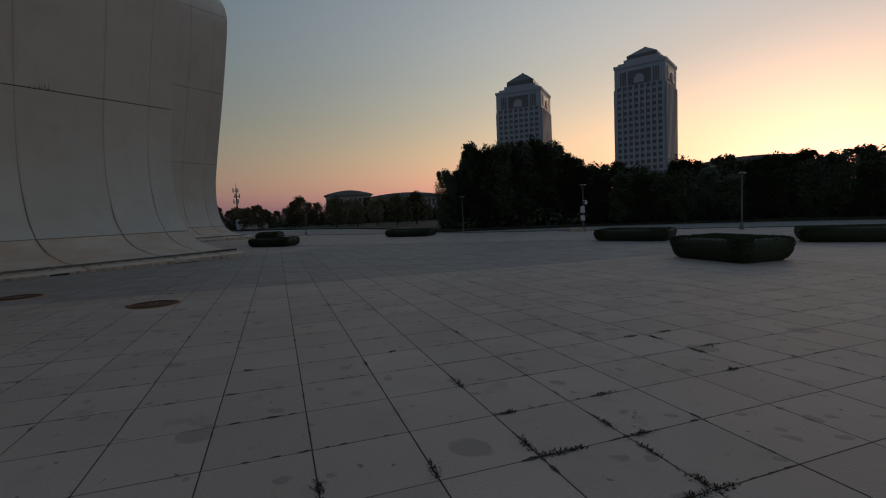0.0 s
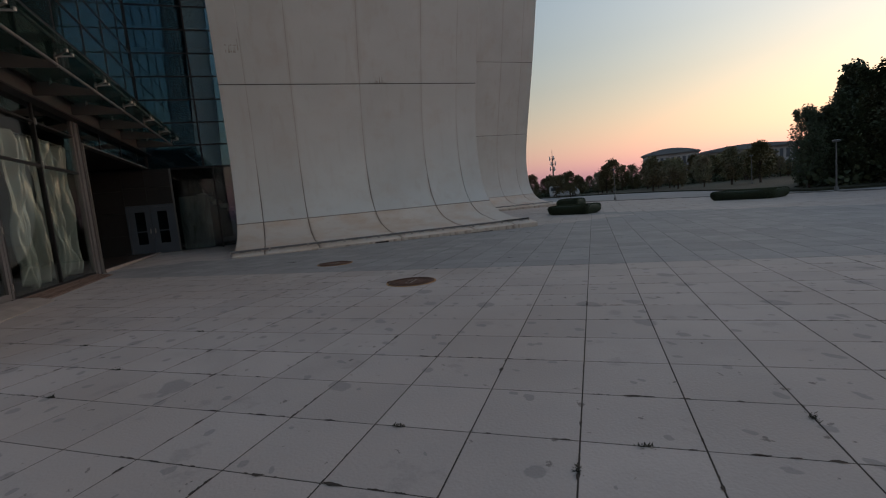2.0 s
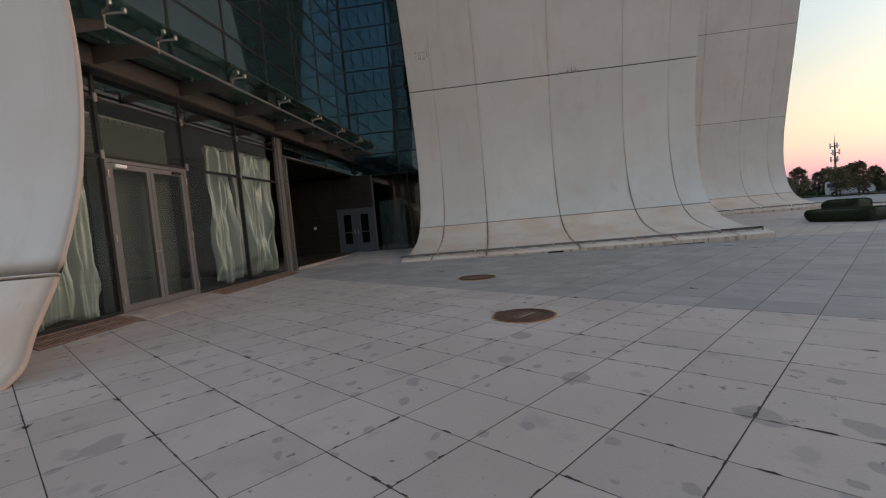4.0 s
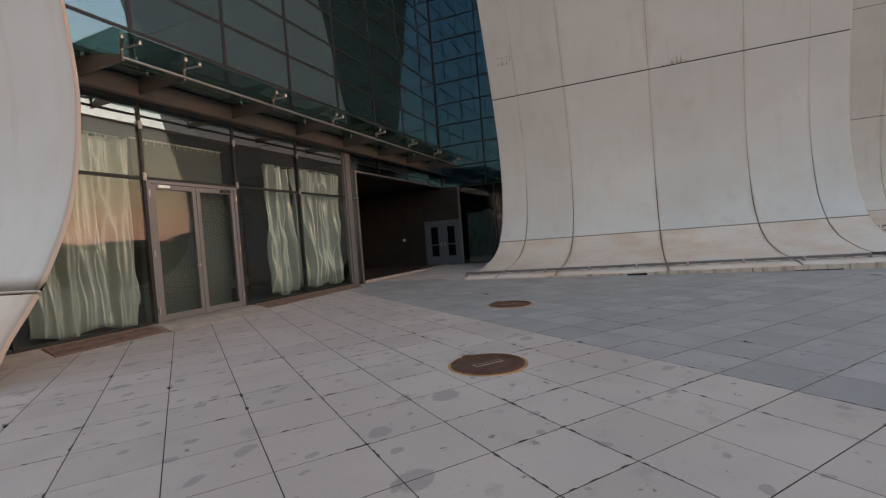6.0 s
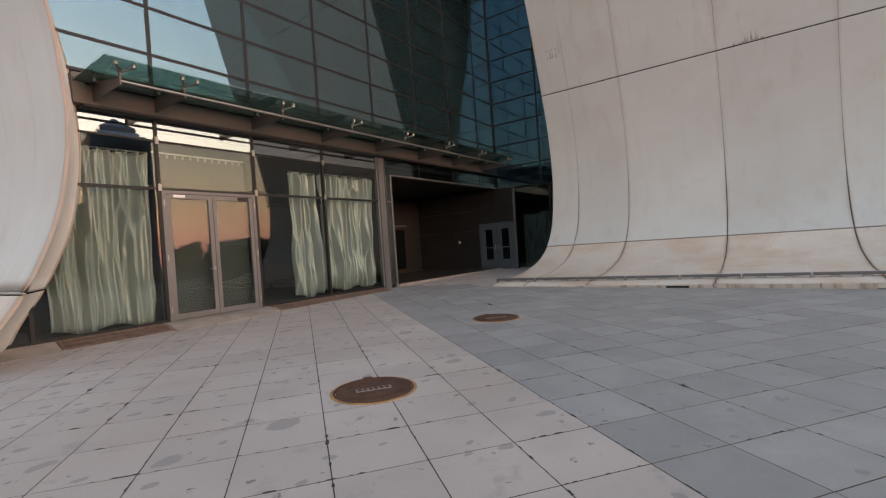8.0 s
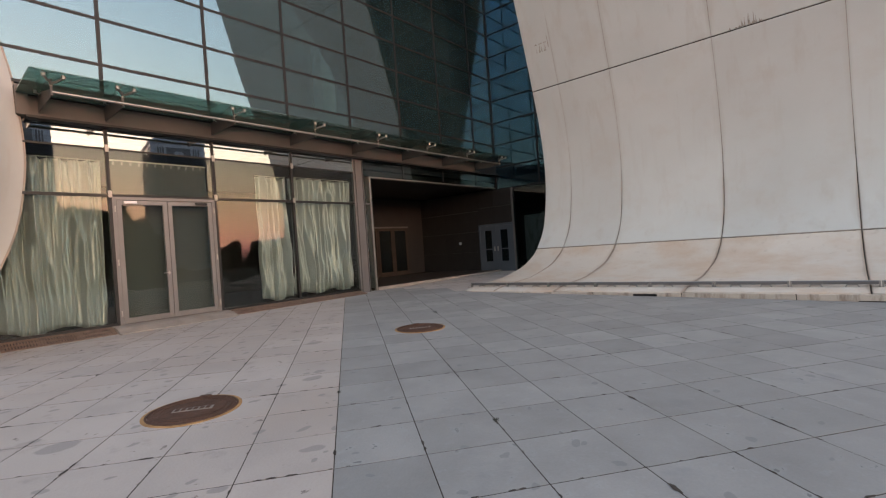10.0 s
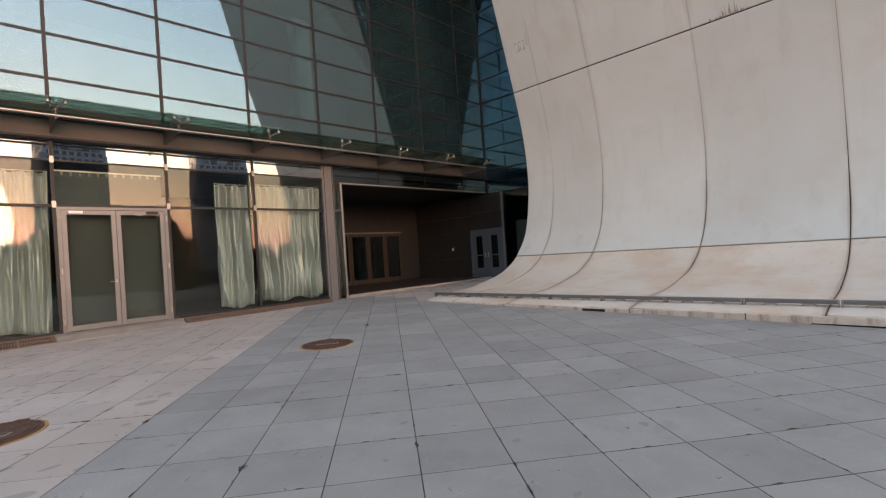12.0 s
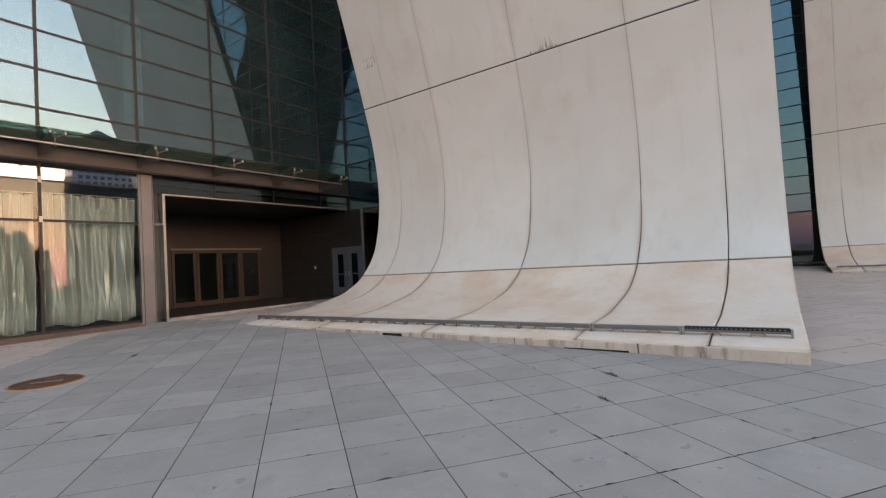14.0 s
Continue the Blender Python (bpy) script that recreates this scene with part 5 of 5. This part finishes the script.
def hall(az0, az1, d, el, curve, label, cols):
    cx, cy, _ = polar((az0 + az1) / 2, d)
    w = 2 * d * math.tan(radians((az1 - az0) / 2))
    h = 1.4 + d * math.tan(radians(el))
    t = thing("hall", (cx, cy, -0.2), label, "building")
    m = Matrix.Translation((cx, cy, 0)) @ pose(0, 0, 0, 0, 0, -(az0 + az1) / 2)
    b = box(-w / 2, w / 2, 0, 25, -0.5, h)
    b.transform(m)
    part("wall", b, HALLWALL, t)
    b = bmesh.new()
    pts = [(-w / 2 - 0.6, h)] + [(-w / 2 + w * i / 10, h + curve * math.sin(math.pi * i / 10) + 0.3) for i in range(11)] + [(w / 2 + 0.6, h)]
    prism(b, pts, "y", -0.8, 26)
    b.transform(m)
    part("roof", b, HALLROOF, t)
    for i in range(cols):
        x = -w / 2 + w * (i + 0.5) / cols
        for z0, z1 in ((h * 0.12, h * 0.45), (h * 0.58, h * 0.88)):
            b = box(x - w / cols * 0.28, x + w / cols * 0.28, -0.08, 0.1, z0, z1)
            b.transform(m)
            part("window", b, TOWERGLASS, t)
    return t


hall(-46.6, -41.3, 128, 2.55, 1.0, "low pale hall with a gently curved roof beyond the trees", 10)
hall(-41.2, -33.0, 120, 2.15, 0.7, "long low hall with tall columns and glass beyond the trees", 16)
hall(-3.6, 5.2, 150, 3.85, 0.8, "flat-roofed building hidden behind trees", 10)


# ---- lamp posts, mast, van ----
def lamp_post(az, d, h, label, extras=False):
    x, y, z = polar(az, d)
    t = thing("lamp_post", (x, y, z), label, "lamp post", "lamp posts on the square")
    b = bmesh.new()
    tube(b, (x, y, z - 0.05), (x, y, z + h), 0.045, 10, 0.03)
    part("pole", b, POLE, t)
    b = bmesh.new()
    tube(b, (x, y, z), (x, y, z + 0.25), 0.12, 10, 0.09)
    part("base", b, POLE, t)
    b = bmesh.new()
    tube(b, (x, y, z + h - 0.02), (x, y, z + h + 0.06), 0.16, 12, 0.21)
    tube(b, (x, y, z + h + 0.06), (x, y, z + h + 0.10), 0.22, 12, 0.10)
    part("lamp_head", b, POLE, t)
    if extras:
        part("speaker_box", box(x - 0.11, x + 0.11, y - 0.2, y - 0.05, z + h * 0.42, z + h * 0.56, 0.01), WHITE, t, "white control box")
        part("speaker_box", box(x - 0.11, x + 0.11, y - 0.2, y - 0.05, z + h * 0.25, z + h * 0.36, 0.01), WHITE, t, "white control box")
        b = bmesh.new()
        tube(b, (x, y - 0.05, z + h * 0.68), (x + 0.2, y - 0.1, z + h * 0.68), 0.02, 6)
        tube(b, (x + 0.2, y - 0.1, z + h * 0.60), (x + 0.2, y - 0.1, z + h * 0.68), 0.09, 10, 0.06)
        part("dome_camera", b, WHITE, t, "white dome camera")
        part("plinth", box(x - 0.9, x + 0.2, y - 0.3, y + 0.2, z - 0.05, z + 0.22, 0.02), KERB, t)


lamp_post(-0.22, 27.5, 2.75, "slim grey lamp post with a flat round head")
lamp_post(-16.06, 29.5, 2.75, "lamp post carrying a dome camera and white boxes", True)
lamp_post(-30.3, 35, 2.6, "slim grey lamp post before the grove")
lamp_post(-49.1, 48, 2.7, "far slim lamp post beside the road")
lamp_post(-36.6, 62, 3.0, "far slim pale lamp post")

x, y, z = polar(-56.3, 150)
mast = thing("antenna_mast", (x, y, z), "thin lattice phone mast with clustered antennas", "antenna mast")
b = bmesh.new()
tube(b, (x, y, z), (x, y, z + 11.5), 0.35, 8, 0.15)
tube(b, (x, y, z + 11.5), (x, y, z + 13.5), 0.06, 6, 0.03)
part("pole", b, POLE, mast)
for k, hh in enumerate((7.0, 8.6, 10.2)):
    for s in range(3):
        a = s * 2.1 + k
        part("antenna", box(x + 0.8 * math.cos(a) - 0.15, x + 0.8 * math.cos(a) + 0.15, y + 0.8 * math.sin(a) - 0.1, y + 0.8 * math.sin(a) + 0.1, z + hh, z + hh + 1.2), WHITE, mast)
    b = bmesh.new()
    tube(b, (x, y, z + hh + 0.4), (x, y, z + hh + 0.5), 0.95, 10)
    part("ring", b, POLE, mast)

x, y, z = polar(-54.9, 84)
van = thing("van", (x, y, z), "white minibus parked at the far edge of the square", "van")
m = Matrix.Translation((x, y, z)) @ pose(0, 0, 0, 0, 0, 57)
b = bmesh.new()
prism(b, [(-2.4, 0.3), (2.35, 0.3), (2.45, 0.85), (2.2, 1.15), (1.55, 1.95), (-2.3, 2.0), (-2.45, 1.6)], "y", -0.85, 0.85)
bmesh.ops.bevel(b, geom=b.edges[:], offset=0.08, segments=2, affect="EDGES")
b.transform(m)
part("body", b, WHITE, van)
for x0, x1 in ((-2.2, -1.35), (-1.25, -0.35), (-0.25, 0.65), (0.75, 1.5)):
    b = box(x0, x1, -0.87, 0.87, 1.2, 1.75, 0.02)
    b.transform(m)
    part("side_window", b, TOWERGLASS, van)
for wx in (-1.5, 1.5):
    for wy in (-0.85, 0.85):
        b = bmesh.new()
        tube(b, (wx, wy - 0.1, 0.33), (wx, wy + 0.1, 0.33), 0.33, 16)
        b.transform(m)
        wheel = part("wheel", b, RUBBER, van)
        b = bmesh.new()
        tube(b, (wx, wy - 0.11, 0.33), (wx, wy + 0.11, 0.33), 0.17, 12)
        b.transform(m)
        part("rim", b, STEEL, wheel)


# ---- weeds in the joints ----
def weed(x, y, size, seed):
    rr = random.Random(seed)
    u, v = xy_to_uv(x, y)
    nu, nv = (round(u / TILE - 0.18) + 0.18) * TILE, (round(v / TILE - 0.70) + 0.70) * TILE
    runs_u = abs(nv - v) < abs(nu - u)
    x, y = uv_to_xy(u, nv) if runs_u else uv_to_xy(nu, v)
    z = ground_z(x, y)
    b = bmesh.new()
    for _ in range(int(90 * size / 0.1)):
        a = rr.uniform(0, math.tau)
        s = Vector((rr.gauss(0, 0.42) * size, rr.gauss(0, 0.13) * size, 0))
        s = Vector((CU * s.x - SU * s.y, SU * s.x + CU * s.y, 0)) if runs_u else Vector((-SU * s.x - CU * s.y, CU * s.x - SU * s.y, 0))
        p = Vector((x, y, z - 0.003)) + s
        d = Vector((math.cos(a), math.sin(a), rr.uniform(0.1, 0.9))).normalized()
        q = p + d * rr.uniform(0.010, 0.030)
        w = d.cross(Vector((0, 0, 1))).normalized() * rr.uniform(0.003, 0.007)
        v = [b.verts.new(c) for c in (p - w, p + w, q + w * 0.3, q - w * 0.3)]
        b.faces.new(v)
    tagged(part("weed", b, WEED), "small dry weed tuft growing in a paving joint", "weed", "weeds in the paving joints", kind="stuff")


SPOTS = [(-13.85, 2.25), (-15.65, 9.58), (-14.78, 9.80),
         (-0.95, 5.17), (-0.80, 5.32), (-0.63, 5.50), (-0.21, 5.15), (-0.11, 4.52), (-0.37, 4.99), (-0.92, 3.49), (-1.43, 2.88), (-1.05, 2.52), (-0.92, 2.46), (-0.90, 2.60), (-0.74, 2.99), (-0.60, 3.00), (-0.45, 2.79), (-0.27, 2.48), (-0.16, 2.58), (-0.06, 2.52), (-1.92, 3.18), (-1.76, 1.63), (-1.35, 2.02)]
SPARSE = [(-7.48, -0.17), (-6.15, 0.45), (-3.88, 2.56), (-3.01, 3.62), (-2.98, 3.25), (-5.62, 0.09), (-2.86, 4.58), (-7.37, 1.08), (-9.70, 4.82), (-9.86, 6.51)]
for i, (x, y) in enumerate(SPOTS):
    weed(x, y, 0.15 if i < 2 else 0.11, i)
for i, (x, y) in enumerate(SPARSE):
    weed(x, y, 0.06, 50 + i)

# ---- paving slabs ----
TILEMESH = []
for mat in (BEIGE, GREY):
    b = tile_mesh(TILE)
    me = bpy.data.meshes.new("slab")
    b.to_mesh(me)
    b.free()
    me.materials.append(mat)
    TILEMESH.append(me)
rt = random.Random(11)


def tile_pose(x, y):
    e = 0.3
    gx, gy = (ground_z(x + e, y) - ground_z(x - e, y)) / (2 * e), (ground_z(x, y + e) - ground_z(x, y - e)) / (2 * e)
    return Matrix.Translation((x, y, ground_z(x, y) + rt.uniform(-0.0006, 0.0006))) @ pose(0, 0, 0, math.degrees(gy) + rt.uniform(-0.05, 0.05), -math.degrees(gx) + rt.uniform(-0.05, 0.05), 0) @ pose(0, 0, 0, 0, 0, GRID_DEG)


near_tiles.sort(key=lambda p: (p[0] + 7.5) ** 2 + (p[1] - 5.8) ** 2)
for x, y, k in near_tiles[300:]:
    far_tiles[k].append((x, y))
for x, y, k in near_tiles[:300]:
    piece("slab", TILEMESH[k], paving, tile_pose(x, y))
proto = [(-1, -1), (1, -1), (1, 1), (-1, 1)]
for k, (mat, lab) in enumerate(((BEIGE_FAR, "beige paving slabs"), (GREY_FAR, "grey paving slabs"))):
    vs, fs = [], []
    hu, hv, g = TILE / 2 - 0.0044, TILE / 2 - 0.0038, 0.001
    for x, y in far_tiles[k]:
        m = tile_pose(x, y)
        i = len(vs)
        vs += [m @ Vector((sx * (hu - g), sy * (hv - g), 0)) for sx, sy in proto] + [m @ Vector((sx * hu, sy * hv, -g)) for sx, sy in proto]
        fs.append((i, i + 1, i + 2, i + 3))
        fs += [(i + 4 + a, i + 4 + (a + 1) % 4, i + (a + 1) % 4, i + a) for a in range(4)]
    me = bpy.data.meshes.new("slabs")
    me.from_pydata(vs, [], fs)
    me.materials.append(mat)
    ob = new("slabs", me)
    ob.parent = paving
    tagged(ob, lab, kind="stuff")

# ---- dirt and moss in the joints ----
rd = random.Random(17)
vs, fs = [], []
for _ in range(6500):
    x, y = rd.uniform(-16.5, 2.5), rd.uniform(-2.0, 11.5)
    u, v = xy_to_uv(x, y)
    grey = zone(v, x, y) == 1
    if grey and rd.random() < 0.6 or noise.noise(Vector((x * 0.9, y * 0.9, 3.0))) < -0.05:
        continue
    if rd.random() < 0.42:
        u, along = (round(u / TILE - 0.18) + 0.18) * TILE, (0, 1)
    else:
        v, along = (round(v / TILE - 0.70) + 0.70) * TILE, (1, 0)
    size = rd.uniform(0.010, 0.036) * (1.0 if rd.random() < 0.9 else 1.7)
    n, i = 9, len(vs)
    for k in range(n):
        a = k * math.tau / n
        du, dv = size * rd.uniform(0.55, 1.3) * math.cos(a), size * 0.26 * rd.uniform(0.4, 1.5) * math.sin(a)
        if along == (0, 1):
            du, dv = dv, du
        px, py = uv_to_xy(u + du, v + dv)
        vs.append((px, py, ground_z(px, py) + 0.0032))
    fs.append(tuple(range(i, i + n)))
me = bpy.data.meshes.new("joint_moss")
me.from_pydata(vs, [], fs)
me.materials.append(JOINT)
moss = new("joint_moss", me)
moss.parent = paving
tagged(moss, "dark moss and dirt crumbs in the joints", kind="stuff")
